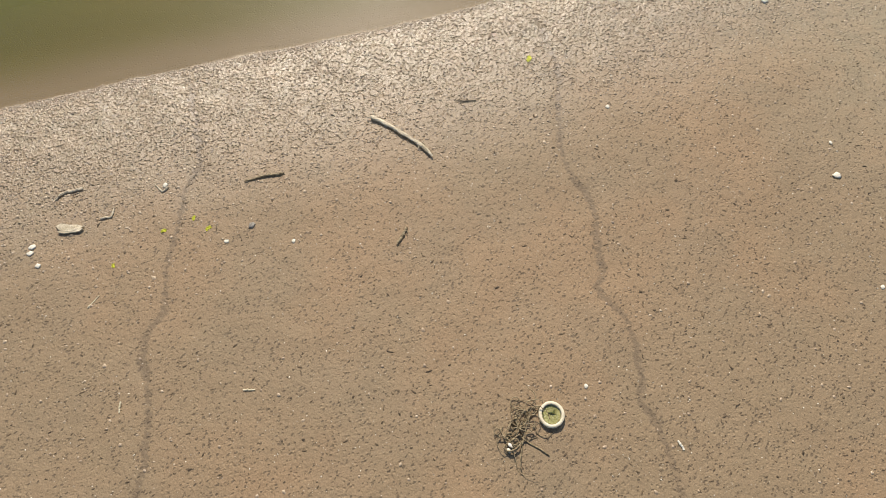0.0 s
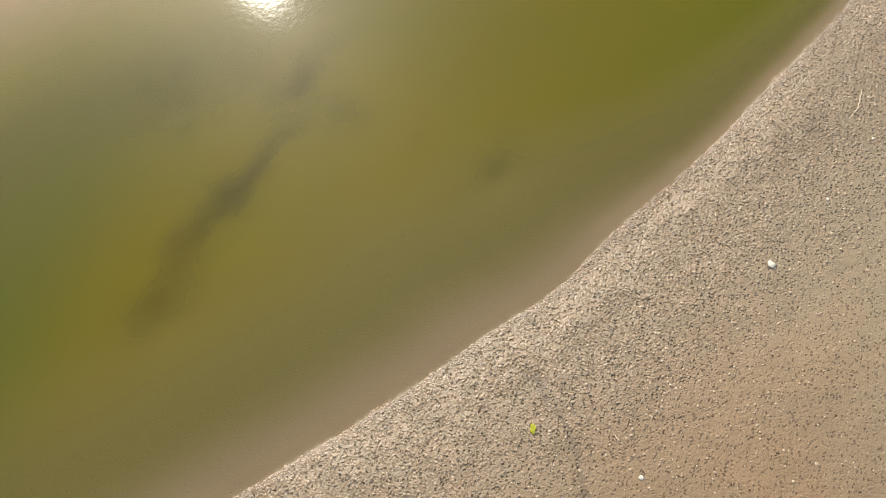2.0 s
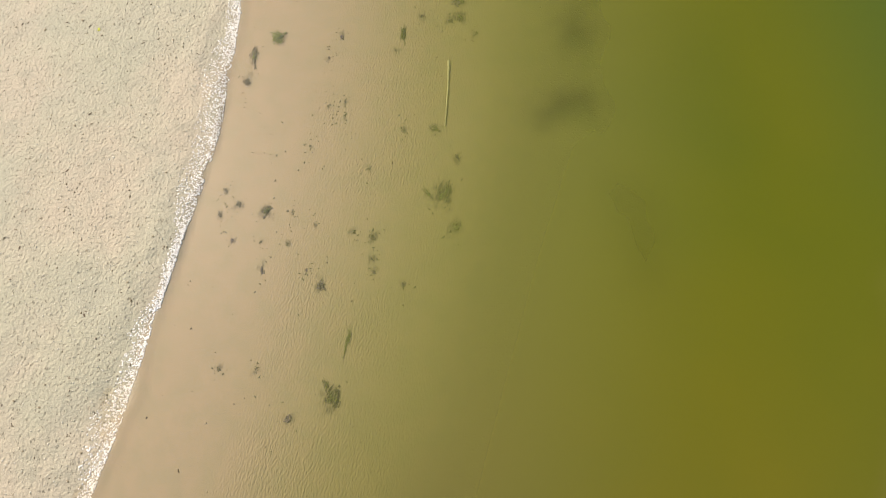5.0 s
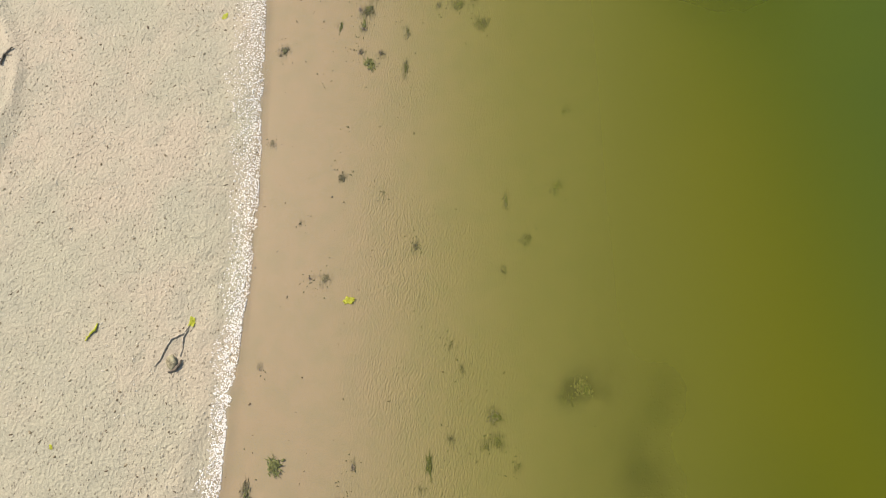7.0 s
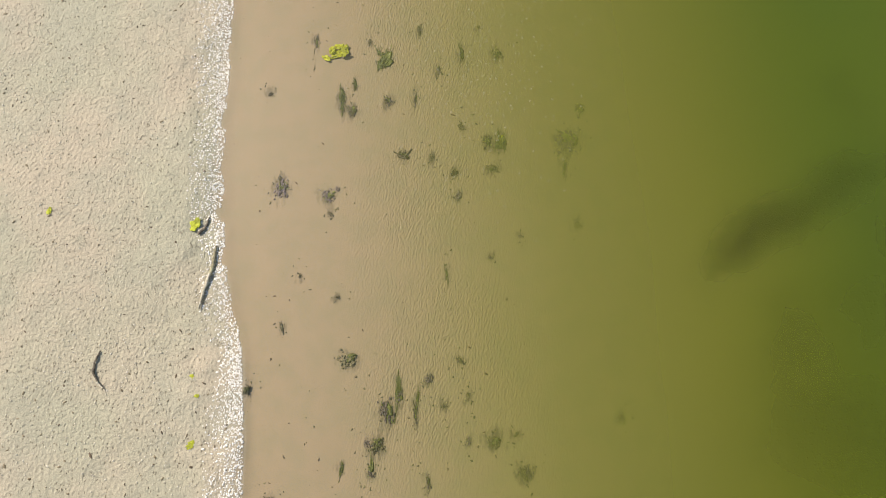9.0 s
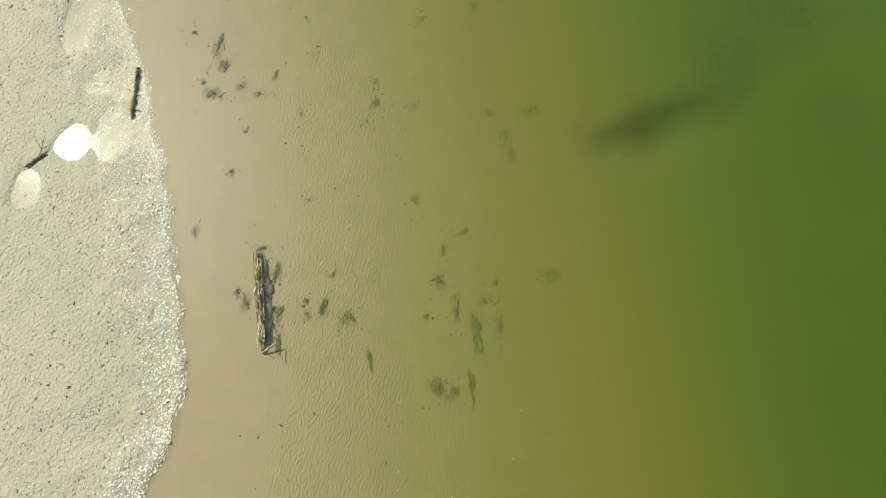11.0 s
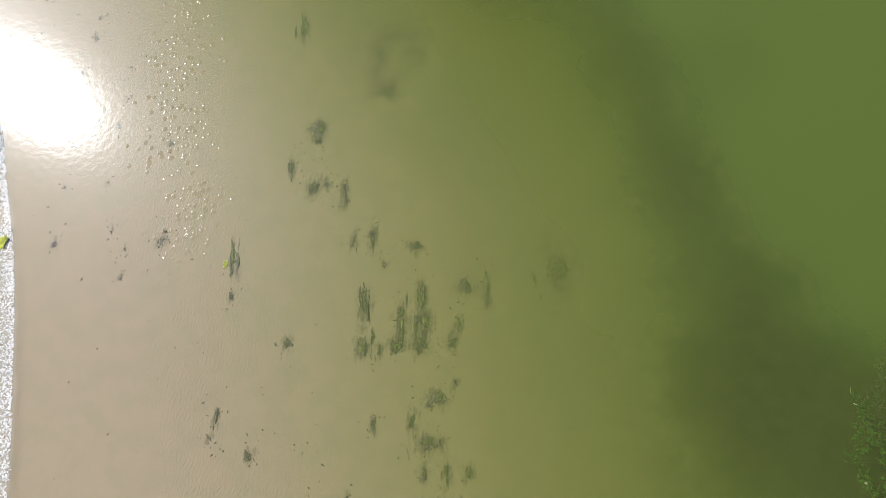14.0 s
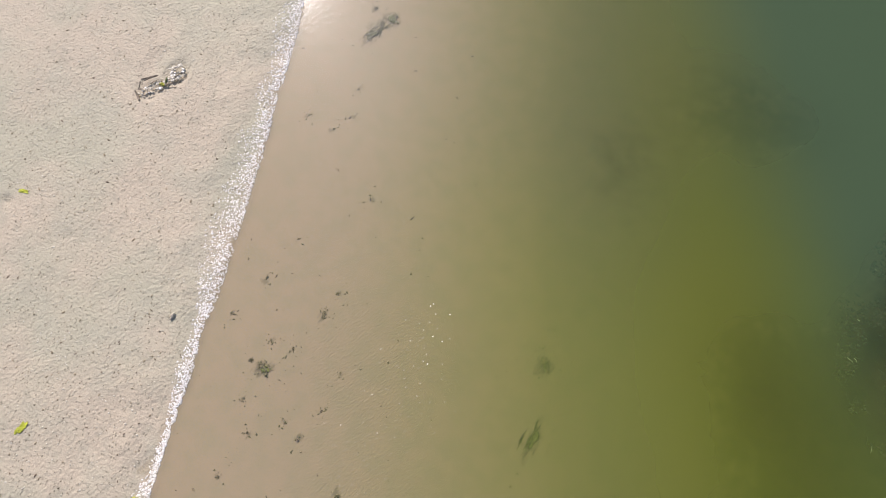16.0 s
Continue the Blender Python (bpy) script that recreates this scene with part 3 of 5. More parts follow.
SCRAPS = SCRAPS_A + SCRAPS_B + SCRAPS_C + SCRAPS_D
GREEN_SCRAPS = [(0.2, 5.75, 0.042, 0.126), (0.92, 5.5, 0.059, 0.095), (0.46, 4.42, 0.034, 0.126), (0.23, 4.12, 0.025, 0.052), (0.31, 7.33, 0.029, 0.063), (0.93, 7.24, 0.042, 0.095), (0.66, 1.93, 0.025, 0.067)]

WEED = [(*row[:5], 0.65 * row[5]) for row in WEED]
WEED_SOUTH = [(*row[:5], 0.72 * row[5]) for row in WEED_SOUTH]


def weed_stain(x, y):
    """Soft dark fibres and silt caught round the clumps."""
    clear = np.ones_like(x)
    wx = x + 0.012 * lattice(x * 30, y * 12, 71) + 0.008 * lattice(x * 70, y * 30, 72)
    wy = y + 0.02 * lattice(x * 30 + 9, y * 12, 73)
    for cx, cy, w, h in CLUMPS_A + CLUMPS_B + CLUMPS_C + CLUMPS_D + CLUMPS_E + CLUMPS_F + CLUMPS_G + CLUMPS_H + SCRAPS + GREEN_SCRAPS:
        near = (abs(x - cx) < 2.4 * w + 0.05) & (abs(y - cy) < 2.4 * h + 0.05)
        u, v = (wx[near] - cx) / (0.62 * w + 0.008), (wy[near] - cy) / (0.7 * h + 0.012)
        clear[near] *= 1 - 0.8 * np.exp(-(u * u + v * v))
    return 1 - clear


def weed_cover(x, y):
    wx, wy = x + 0.05 * lattice(x * 6, y * 6, 31) + 0.02 * lattice(x * 19, y * 19, 33), y + 0.05 * lattice(x * 6 + 50, y * 6, 32) + 0.02 * lattice(x * 19, y * 19 + 70, 34)
    clear = np.ones_like(x)
    for px, py, rx, ry, turn, dens in WEED + WEED_NORTH + WEED_FAR + WEED_SOUTH:
        c, s = math.cos(radians(turn)), math.sin(radians(turn))
        u, v = ((wx - px) * c + (wy - py) * s) / rx, (-(wx - px) * s + (wy - py) * c) / ry
        clear *= 1 - 0.8 * dens * np.exp(-(u * u + v * v) * 0.75)
    return 1 - clear


STEP = 0.02
gxs, gys = graded(-3.6, 4.4, STEP, 1500), graded(-6.2, 14.6, STEP, 1500)
GX, GY = np.meshgrid(gxs, gys)
GZ, GD, GWL, _ = ground_height(GX, GY)
on_land = smooth01(GD, -0.03, 0.05) * smooth01(GZ, -0.006, 0.0)
relief = 0.0016 * lattice(GX * 45, GY * 45, 1) + 0.0016 * lattice(GX * 26, GY * 26, 2) + 0.003 * lattice(GX * 7, GY * 7, 3) + 0.007 * lattice(GX * 1.7, GY * 1.7, 4)
right_bank = smooth01(GX - np.interp(GY, [-9, 0, 20], [-3.5, 1.0, 5.0]), -0.3, 0.3)
edge = np.exp(-((GD - 0.16) / 0.16) ** 2)
grain_amount = on_land * (0.8 + 0.9 * edge) + (1 - on_land) * 0.25
GZ = GZ + relief * grain_amount
ridge = np.exp(-(((GX + 1.62 - 0.12 * lattice(GX * 2, GY * 2.5, 91) - 0.05 * lattice(GX * 7, GY * 9, 92)) / 0.05) ** 2)) * smooth01(GY, 2.2, 2.9) * (1 - smooth01(GY, 4.4, 5.0))
GZ = GZ + 0.016 * ridge
for px, py, rx, ry, dip in ((-3.17, 12.69, 0.07, 0.06, 0.012), (-3.09, 12.86, 0.07, 0.08, 0.018), (-3.25, 12.86, 0.06, 0.12, 0.01), (-3.42, 11.78, 0.03, 0.025, 0.014), (-1.55, 3.3, 0.07, 0.2, 0.01)):
    GZ = GZ - dip * np.exp(-((((GX - px) / rx) ** 2 + ((GY - py) / ry) ** 2) ** 2))
rill = np.zeros_like(GX)
near = (GX > 1.0) & (GY < 1.0)
for n, pts in enumerate(RILLS):
    rill[near] = np.maximum(rill[near], near_polyline(GX[near], GY[near], pts, 0.03, 60 + 7 * n, 0.014))
rill *= on_land
GZ = GZ - 0.005 * rill
wet = np.clip(1 - smooth01(GD, 0.0, 0.05 + 1.0 * right_bank) * (0.95 - 0.2 * right_bank), 0, 1)
tint = right_bank
ripple = smooth01(GWL, 0.38, 0.68) * (1 - smooth01(GWL, 0.95, 1.5)) * (1 - right_bank) * (1 - 0.5 * smooth01(GY, 8.3, 9.6)) * (1 - 0.85 * smooth01(GY, 11.9, 12.7))
cover = weed_cover(GX, GY) * (1 - on_land)
algae = cover
stain = weed_stain(GX, GY) * (1 - on_land)


def surface_z(x, y):
    """Height of the finished sand sheet."""
    x, y = np.atleast_1d(np.asarray(x, float)), np.atleast_1d(np.asarray(y, float))
    i = np.clip(np.searchsorted(gxs, x) - 1, 0, len(gxs) - 2)
    j = np.clip(np.searchsorted(gys, y) - 1, 0, len(gys) - 2)
    u, v = (x - gxs[i]) / (gxs[i + 1] - gxs[i]), (y - gys[j]) / (gys[j + 1] - gys[j])
    return (GZ[j, i] * (1 - u) + GZ[j, i + 1] * u) * (1 - v) + (GZ[j + 1, i] * (1 - u) + GZ[j + 1, i + 1] * u) * v


ground = sheet("ground", gxs, gys, GZ, {"wet": wet, "algae": algae, "rill": rill, "ripple": ripple, "tint": tint, "stain": stain, "bleach": smooth01(GY, -2.4, -0.7) * smooth01(GD, 0.1, 0.7), "drowned": 1 - on_land}, sand_material())
tagged(ground, "wet and dry beach sand sloping under shallow water", "sand", kind="structure")

wxs, wys = graded(-3.6, 4.4, 0.045, 1500), graded(-6.2, 14.6, 0.045, 1500)
WX, WY = np.meshgrid(wxs, wys)
wz = ground_height(WX, WY)[0]
thick = weed_cover(WX, WY)
depth = np.maximum(-wz, 0)
seen = depth * (1 - (0.62 + 0.2 * smooth01(WY, 8.5, 10.0) + 0.27 * (1 - smooth01(WY, -1.5, -0.6))) * thick)
for px, py, rx, ry in ((2.36, 10.1, 0.46, 0.46), (1.05, 13.5, 0.57, 0.62)):
    high = np.exp(-((((WX - px + 0.05 * lattice(WX * 6, WY * 6, 41)) / rx) ** 2 + ((WY - py + 0.05 * lattice(WX * 6, WY * 6, 42)) / ry) ** 2) ** 2))
    seen = seen * (1 - high) + (0.042 - 0.012 * (py > 12)) * high
murk = 0.9 * (1 - np.exp(-((seen / 0.068) ** 1.9)))
deep = np.clip(depth / 0.2, 0, 1)
chop = np.zeros_like(WX)
for px, py, rx, ry in ((0.78, 5.95, 0.38, 0.5), (-1.05, 12.0, 0.14, 0.22), (-1.0, 11.6, 0.13, 0.2), (-0.88, 11.15, 0.12, 0.2), (-1.06, 12.35, 0.09, 0.12)):
    chop = np.maximum(chop, np.exp(-(((WX - px) / rx) ** 2 + ((WY - py) / ry) ** 2)))
south_west = 0.55 * (1 - smooth01(WX + 0.3 * WY, -0.7, 0.1)) * (1 - smooth01(WY, -2.2, -1.2))
green = smooth01(WX - np.interp(WY, [-1, 1, 5, 8, 10, 12, 13.5, 15], [3.6, 2.3, 1.5, 0.9, 0.7, 0.2, -0.5, -1.8]), 0.0, 1.2)
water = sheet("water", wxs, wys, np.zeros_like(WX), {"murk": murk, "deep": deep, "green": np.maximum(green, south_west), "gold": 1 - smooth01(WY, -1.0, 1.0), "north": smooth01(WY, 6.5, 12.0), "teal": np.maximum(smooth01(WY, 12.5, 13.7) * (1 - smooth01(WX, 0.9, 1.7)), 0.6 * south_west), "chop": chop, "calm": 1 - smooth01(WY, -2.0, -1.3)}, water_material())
tagged(water, "still turbid olive green shallow water", "water", kind="structure")


# ---------------------------------------------------------------- materials of the things
driftwood = simple("weathered_driftwood", (0.40, 0.33, 0.22), (0.72, 0.63, 0.47), 40, 0.8, 0.003)
dark_wood = simple("soaked_dark_wood", (0.085, 0.065, 0.042), (0.27, 0.21, 0.14), 45, 0.6, 0.003)
grey_wood = simple("grey_twig_wood", (0.30, 0.24, 0.165), (0.60, 0.52, 0.39), 60, 0.8, 0.002)
bark = simple("flaking_bark", (0.13, 0.10, 0.055), (0.52, 0.46, 0.28), 26, 0.8, 0.006)
straw_mat = simple("dry_straw", (0.45, 0.38, 0.24), (0.66, 0.58, 0.42), 60, 0.75, 0.001)
shell_mat = simple("white_shell", (0.58, 0.53, 0.42), (0.80, 0.75, 0.64), 50, 0.5, 0.001)
cream = simple("cream_plastic", (0.60, 0.52, 0.37), (0.78, 0.70, 0.53), 30, 0.45, 0.001)
slime = simple("green_slime", (0.20, 0.19, 0.06), (0.36, 0.34, 0.14), 55, 0.3, 0.002)
root_mat = simple("brown_roots", (0.10, 0.07, 0.035), (0.38, 0.30, 0.18), 90, 0.7, 0.001)
weed_dark = simple("dark_weed", (0.12, 0.104, 0.055), (0.33, 0.28, 0.15), 7, 0.6, 0.004, 0.35)
weed_purple = simple("purple_brown_weed", (0.12, 0.092, 0.09), (0.30, 0.235, 0.215), 7, 0.55, 0.004, 0.3)
weed_green = simple("green_weed", (0.075, 0.09, 0.02), (0.26, 0.27, 0.075), 7, 0.55, 0.004, 0.3)
leaf_yellow = simple("yellow_green_leaf", (0.34, 0.36, 0.02), (0.68, 0.66, 0.05), 35, 0.5, 0.002, 0.2)
moss_mat = simple("yellow_moss", (0.22, 0.22, 0.02), (0.46, 0.42, 0.05), 60, 0.8, 0.004)
stone_mat = simple("grey_stone", (0.16, 0.14, 0.12), (0.36, 0.33, 0.28), 45, 0.7, 0.003)
weed_bits = simple("weed_bits", (0.09, 0.08, 0.04), (0.20, 0.175, 0.085), 20, 0.7, 0.002)
speck_mat = simple("dark_debris", (0.06, 0.042, 0.024), (0.19, 0.13, 0.075), 30, 0.75, 0.002)


def crumb_material(name, rough, dark, light):
    m = Mat(name)
    rnd = m.n("NewGeometry").outputs["Random Per Island"]
    fine = m.noise(160, 3)
    color = m.mix(rnd, dark, light)
    hsv = m.n("HueSaturation", Color=color)
    m.put(hsv.inputs["Value"], m.ramp(fine, 0.25, 0.75, 0.8, 1.2))
    return m.principled(hsv.outputs[0], rough, m.bump(fine, 0.002))


crumb_pale = crumb_material("dry_sand_crumbs", 0.85, (0.42, 0.36, 0.26), (0.60, 0.53, 0.41))
crumb_brown = crumb_material("damp_sand_crumbs", 0.34, (0.27, 0.195, 0.125), (0.46, 0.35, 0.24))
# lighter than the damp crumbs: sun glitter at the edge is in this colour
crumb_edge_glint = crumb_material("waterline_crumbs", 0.25, (0.40, 0.31, 0.225), (0.60, 0.50, 0.39))
# near-white base colour stands in for sun glints on wet crumbs
crumb_wet_glint = crumb_material("glint_pale_wet_crumbs", 0.3, (0.74, 0.66, 0.57), (0.95, 0.89, 0.81))


# ---------------------------------------------------------------- mesh helpers
rng = np.random.default_rng(7)


def sand_z(x, y):
    return float(surface_z(x, y)[0])


def mesh_of(name, verts, faces, material, smooth=True):
    me = bpy.data.meshes.new(name)
    me.from_pydata([tuple(v) for v in verts], [], [tuple(f) for f in faces])
    me.polygons.foreach_set("use_smooth", [smooth] * len(me.polygons))
    me.materials.append(material)
    return me


def part(name, mesh, parent, label=""):
    ob = new(name, mesh)
    ob.parent = parent
    if label:
        tagged(ob, label)
    return ob


class Shape:
    """Collects vertices and faces of one mesh."""

    def __init__(self):
        self.v, self.f = [], []

    def add(self, verts, faces):
        base = len(self.v)
        self.v += [tuple(float(c) for c in p) for p in verts]
        self.f += [tuple(base + i for i in q) for q in faces]
        return self

    def tube(self, pts, radii, sides=8, rough=0.12, flat=1.0):
        """A tapered rod along points, with a knobbly skin and closed ends."""
        pts = np.array(pts, float)
        n = len(pts)
        radii = np.interp(np.linspace(0, 1, n), np.linspace(0, 1, len(radii)), radii)
        verts, faces = [], []
        for i, p in enumerate(pts):
            d = pts[min(i + 1, n - 1)] - pts[max(i - 1, 0)]
            d = d / (np.linalg.norm(d) + 1e-9)
            a = np.cross(d, (0, 0, 1.0)) if abs(d[2]) < 0.9 else np.cross(d, (1.0, 0, 0))
            a /= np.linalg.norm(a) + 1e-9
            b = np.cross(a, d)
            for k in range(sides):
                w = 2 * math.pi * k / sides
                r = radii[i] * (1 + rough * rng.uniform(-1, 1))
                verts.append(p + a * r * math.cos(w) + b * r * flat * math.sin(w))
        for i in range(n - 1):
            for k in range(sides):
                faces.append((i * sides + k, i * sides + (k + 1) % sides, (i + 1) * sides + (k + 1) % sides, (i + 1) * sides + k))
        faces.append(tuple(range(sides))[::-1])
        faces.append(tuple((n - 1) * sides + k for k in range(sides)))
        return self.add(verts, faces)

    def lump(self, c, r, squash=0.6, rough=0.25, rings=3, sides=6):
        """A rounded uneven lump."""
        c = np.array(c, float)
        verts, faces = [c + (0, 0, r[2] if np.ndim(r) else r * squash)], []
        rx, ry, rz = r if np.ndim(r) else (r, r, r * squash)
        for i in range(1, rings):
            w = math.pi * i / rings
            for k in range(sides):
                q = 2 * math.pi * (k + 0.5 * (i % 2)) / sides
                s = 1 + rough * rng.uniform(-1, 1)
                verts.append(c + (rx * math.sin(w) * math.cos(q) * s, ry * math.sin(w) * math.sin(q) * s, rz * math.cos(w) * s))
        verts.append(c - (0, 0, rz))
        for k in range(sides):
            faces.append((0, 1 + k, 1 + (k + 1) % sides))
        for i in range(rings - 2):
            for k in range(sides):
                a, b = 1 + i * sides, 1 + (i + 1) * sides
                faces.append((a + k, b + k, b + (k + 1) % sides, a + (k + 1) % sides))
        last = 1 + (rings - 2) * sides
        for k in range(sides):
            faces.append((last + k, len(verts) - 1, last + (k + 1) % sides))
        return self.add(verts, faces)

    def blade(self, start, way, length, width, lift=0.2, curl=0.6, thick=0.12, steps=6):
        """A thin curved frond with thickness."""
        p, ang = np.array(start, float), way
        rows = []
        bend = rng.uniform(-curl, curl)
        for i in range(steps + 1):
            t = i / steps
            w = width * (0.35 + 0.65 * math.sin(math.pi * min(1, 0.2 + 0.75 * t))) * (1 - 0.7 * t * t)
            side = np.array((-math.sin(ang), math.cos(ang), 0))
            rows.append((p + side * w / 2, p - side * w / 2))
            p = p + np.array((math.cos(ang), math.sin(ang), 0)) * length / steps
            p[2] = start[2] + lift * length * math.sin(math.pi * min(1, 1.1 * t)) + rng.uniform(-0.03, 0.03) * length
            ang += bend / steps + rng.uniform(-0.15, 0.15)
        th = np.array((0, 0, width * thick))
        verts, faces = [], []
        for a, b in rows:
            verts += [a + th, b + th, b - th, a - th]
        for i in range(steps):
            for k in range(4):
                faces.append((4 * i + k, 4 * i + (k + 1) % 4, 4 * i + 4 + (k + 1) % 4, 4 * i + 4 + k))
        faces += [(3, 2, 1, 0), (4 * steps, 4 * steps + 1, 4 * steps + 2, 4 * steps + 3)]
        return self.add(verts, faces)

    def mesh(self, name, material, smooth=True):
        return mesh_of(name, self.v, self.f, material, smooth)


def base_at(name, x, y, label, category, group="", dz=0.0):
    ob = new(name)
    ob.empty_display_size = 0.02
    ob.location = (x, y, sand_z(x, y) + dz)
    return tagged(ob, label, category, group)


def path3(points, lift, origin, steps=4, wob=0.0):
    """A finer 3D path, relative to an origin on the ground, that lies on the sand."""
    pts = np.array(points, float)
    t = np.arange(len(pts))
    fine = np.linspace(0, len(pts) - 1, steps * (len(pts) - 1) + 1)
    xs, ys = np.interp(fine, t, pts[:, 0]), np.interp(fine, t, pts[:, 1])
    zs = surface_z(xs, ys) + lift
    out = np.stack([xs - origin[0], ys - origin[1], zs - origin[2]], -1)
    out[1:-1] += rng.uniform(-wob, wob, (len(out) - 2, 3))
    return out


SLIM = 0.72


def stick(name, points, radii, material, label, category="stick", lift=None, rough=0.13, twigs=(), group="", steps=8, wob=0.0016, peel=None):
    """A lying stick: a shaft, and stubs of side twigs as parts. twigs: where along it, angle, length."""
    mid = np.mean(points, 0)
    ob = base_at(name, mid[0], mid[1], label, category, group)
    radii = [r * SLIM for r in radii]
    lift = max(radii) * 0.75 if lift is None else lift
    line = path3(points, lift, ob.location, steps, wob)
    wide = np.interp(np.linspace(0, 1, len(line)), np.linspace(0, 1, len(radii)), radii)
    wide = wide * (1 + 0.3 * lattice(np.arange(len(line)) * 0.31 + 11 * mid[0], np.full(len(line), 7.3 * mid[1]), 88))
    part("shaft", Shape().tube(line, wide, 9, rough, 0.75).mesh("shaft", material, False), ob)
    if peel:
        a, b = (int(q * (len(line) - 1)) for q in peel)
        part("peeled_wood", Shape().tube(line[a:b + 1] + (-0.0015, 0, 0.004), wide[a:b + 1] * 1.12, 9, rough, 0.75).mesh("peeled_wood", driftwood, False), ob, "pale peeled wood")
    for share, angle, length in twigs:
        i = int(share * (len(line) - 1))
        d = line[min(i + 1, len(line) - 1)] - line[max(i - 1, 0)]
        a = math.atan2(d[1], d[0]) + radians(angle)
        tip = line[i] + np.array((math.cos(a), math.sin(a), 0.15)) * length
        r = radii[0] * 0.45
        part("side_twig", Shape().tube([line[i], (line[i] + tip) / 2 + rng.uniform(-0.003, 0.003, 3), tip], [r, r * 0.8, r * 0.4], 6, 0.25).mesh("side_twig", material, False), ob)
    return ob


# ---------------------------------------------------------------- things on the brown bank
stick("driftwood_stick", [(2.387, -3.231), (2.44, -3.212), (2.509, -3.194), (2.612, -3.17), (2.665, -3.162), (2.721, -3.166)], [0.010, 0.017, 0.014, 0.012, 0.015, 0.006], driftwood,
      "pale weathered driftwood stick lying on damp brown sand", twigs=((0.10, 152, 0.05), (0.06, 205, 0.03), (0.72, -70, 0.022)))
stick("twig", [(2.287, -3.83), (2.322, -3.749), (2.35, -3.71), (2.365, -3.684)], [0.004, 0.008, 0.009, 0.006], root_mat, "short brown knobbly twig on brown sand", "twig", twigs=((0.9, -60, 0.02), (0.5, 80, 0.01)))
stick("twig", [(1.844, -4.465), (1.832, -4.435), (1.838, -4.405), (1.868, -4.35)], [0.003, 0.007, 0.009, 0.008], grey_wood, "small curved grey twig on brown sand", "twig")
stick("twig", [(2.905, -3.466), (2.918, -3.494), (2.938, -3.543)], [0.006, 0.009, 0.006], root_mat, "small bent brown twig on brown sand", "twig", twigs=((0.2, 50, 0.02),))
stick("twig", [(2.566, -2.892), (2.597, -2.862), (2.627, -2.824)], [0.003, 0.006, 0.004], dark_wood, "thin dark twig half buried in sand", "twig", twigs=((0.6, -40, 0.015),))
stick("twig", [(2.051, -4.117), (2.101, -4.111), (2.095, -4.081)], [0.004, 0.006, 0.006], grey_wood, "small forked twig with pale tip", "twig", twigs=((0.5, 70, 0.03),))
stick("twig", [(2.041, -4.365), (2.065, -4.329), (2.034, -4.297)], [0.006, 0.006, 0.004], grey_wood, "tiny angled twig with pale end", "twig", twigs=((0.3, 90, 0.012),))
stick("straw_stalk", [(2.355, -4.589), (2.338, -4.532)], [0.003, 0.003], straw_mat, "short dry straw stalk on brown sand", "straw")
stick("straw_stalk", [(3.14, -0.337), (3.157, -0.433), (3.145, -0.522)], [0.003, 0.0035, 0.002], straw_mat, "long thin dry straw stalk on sand", "straw")
stick("straw_stalk", [(4.158, -3.302), (4.192, -3.311)], [0.005, 0.004], shell_mat, "short pale dry stalk on brown sand", "straw")
stick("straw_stalk", [(2.754, -4.672), (2.786, -4.694)], [0.004, 0.0035], straw_mat, "short pale dry stalk on brown sand", "straw")
stick("straw_stalk", [(3.011, -4.324), (3.039, -4.29)], [0.004, 0.004], straw_mat, "short flat straw piece on brown sand", "straw")


def wood_flake(x, y, turn):
    ob = base_at("wood_flake", x, y, "flat pale splintered wood flake on brown sand", "wood", dz=0.004)
    for k, (off, l, w, a) in enumerate([((0, 0.009), 0.118, 0.018, 4), ((0.006, -0.010), 0.105, 0.017, 12), ((-0.014, 0.0), 0.085, 0.03, -6)]):
        s = Shape()
        top = [(-l / 2, 0, 0), (-l / 3, w / 2, 0), (l / 4, w / 2 * 1.1, 0), (l / 2 * rng.uniform(0.9, 1.15), w / 6, 0), (l / 3.2, -w / 2.4, 0), (-l / 4, -w / 2, 0)]
        h = 0.001 + 0.0015 * k
        s.add([(p[0] + off[0], p[1] + off[1], h + 0.004) for p in top] + [(p[0] + off[0], p[1] + off[1], h - 0.003) for p in top],
              [tuple(range(6)), tuple(range(11, 5, -1))] + [(i, i + 6, (i + 1) % 6 + 6, (i + 1) % 6) for i in range(6)])
        part("splinter", s.mesh("splinter", driftwood, False), ob).rotation_euler = (0, 0, radians(a))
    ob.rotation_euler = (0, 0, radians(turn))


wood_flake(2.005, -4.48, 44)


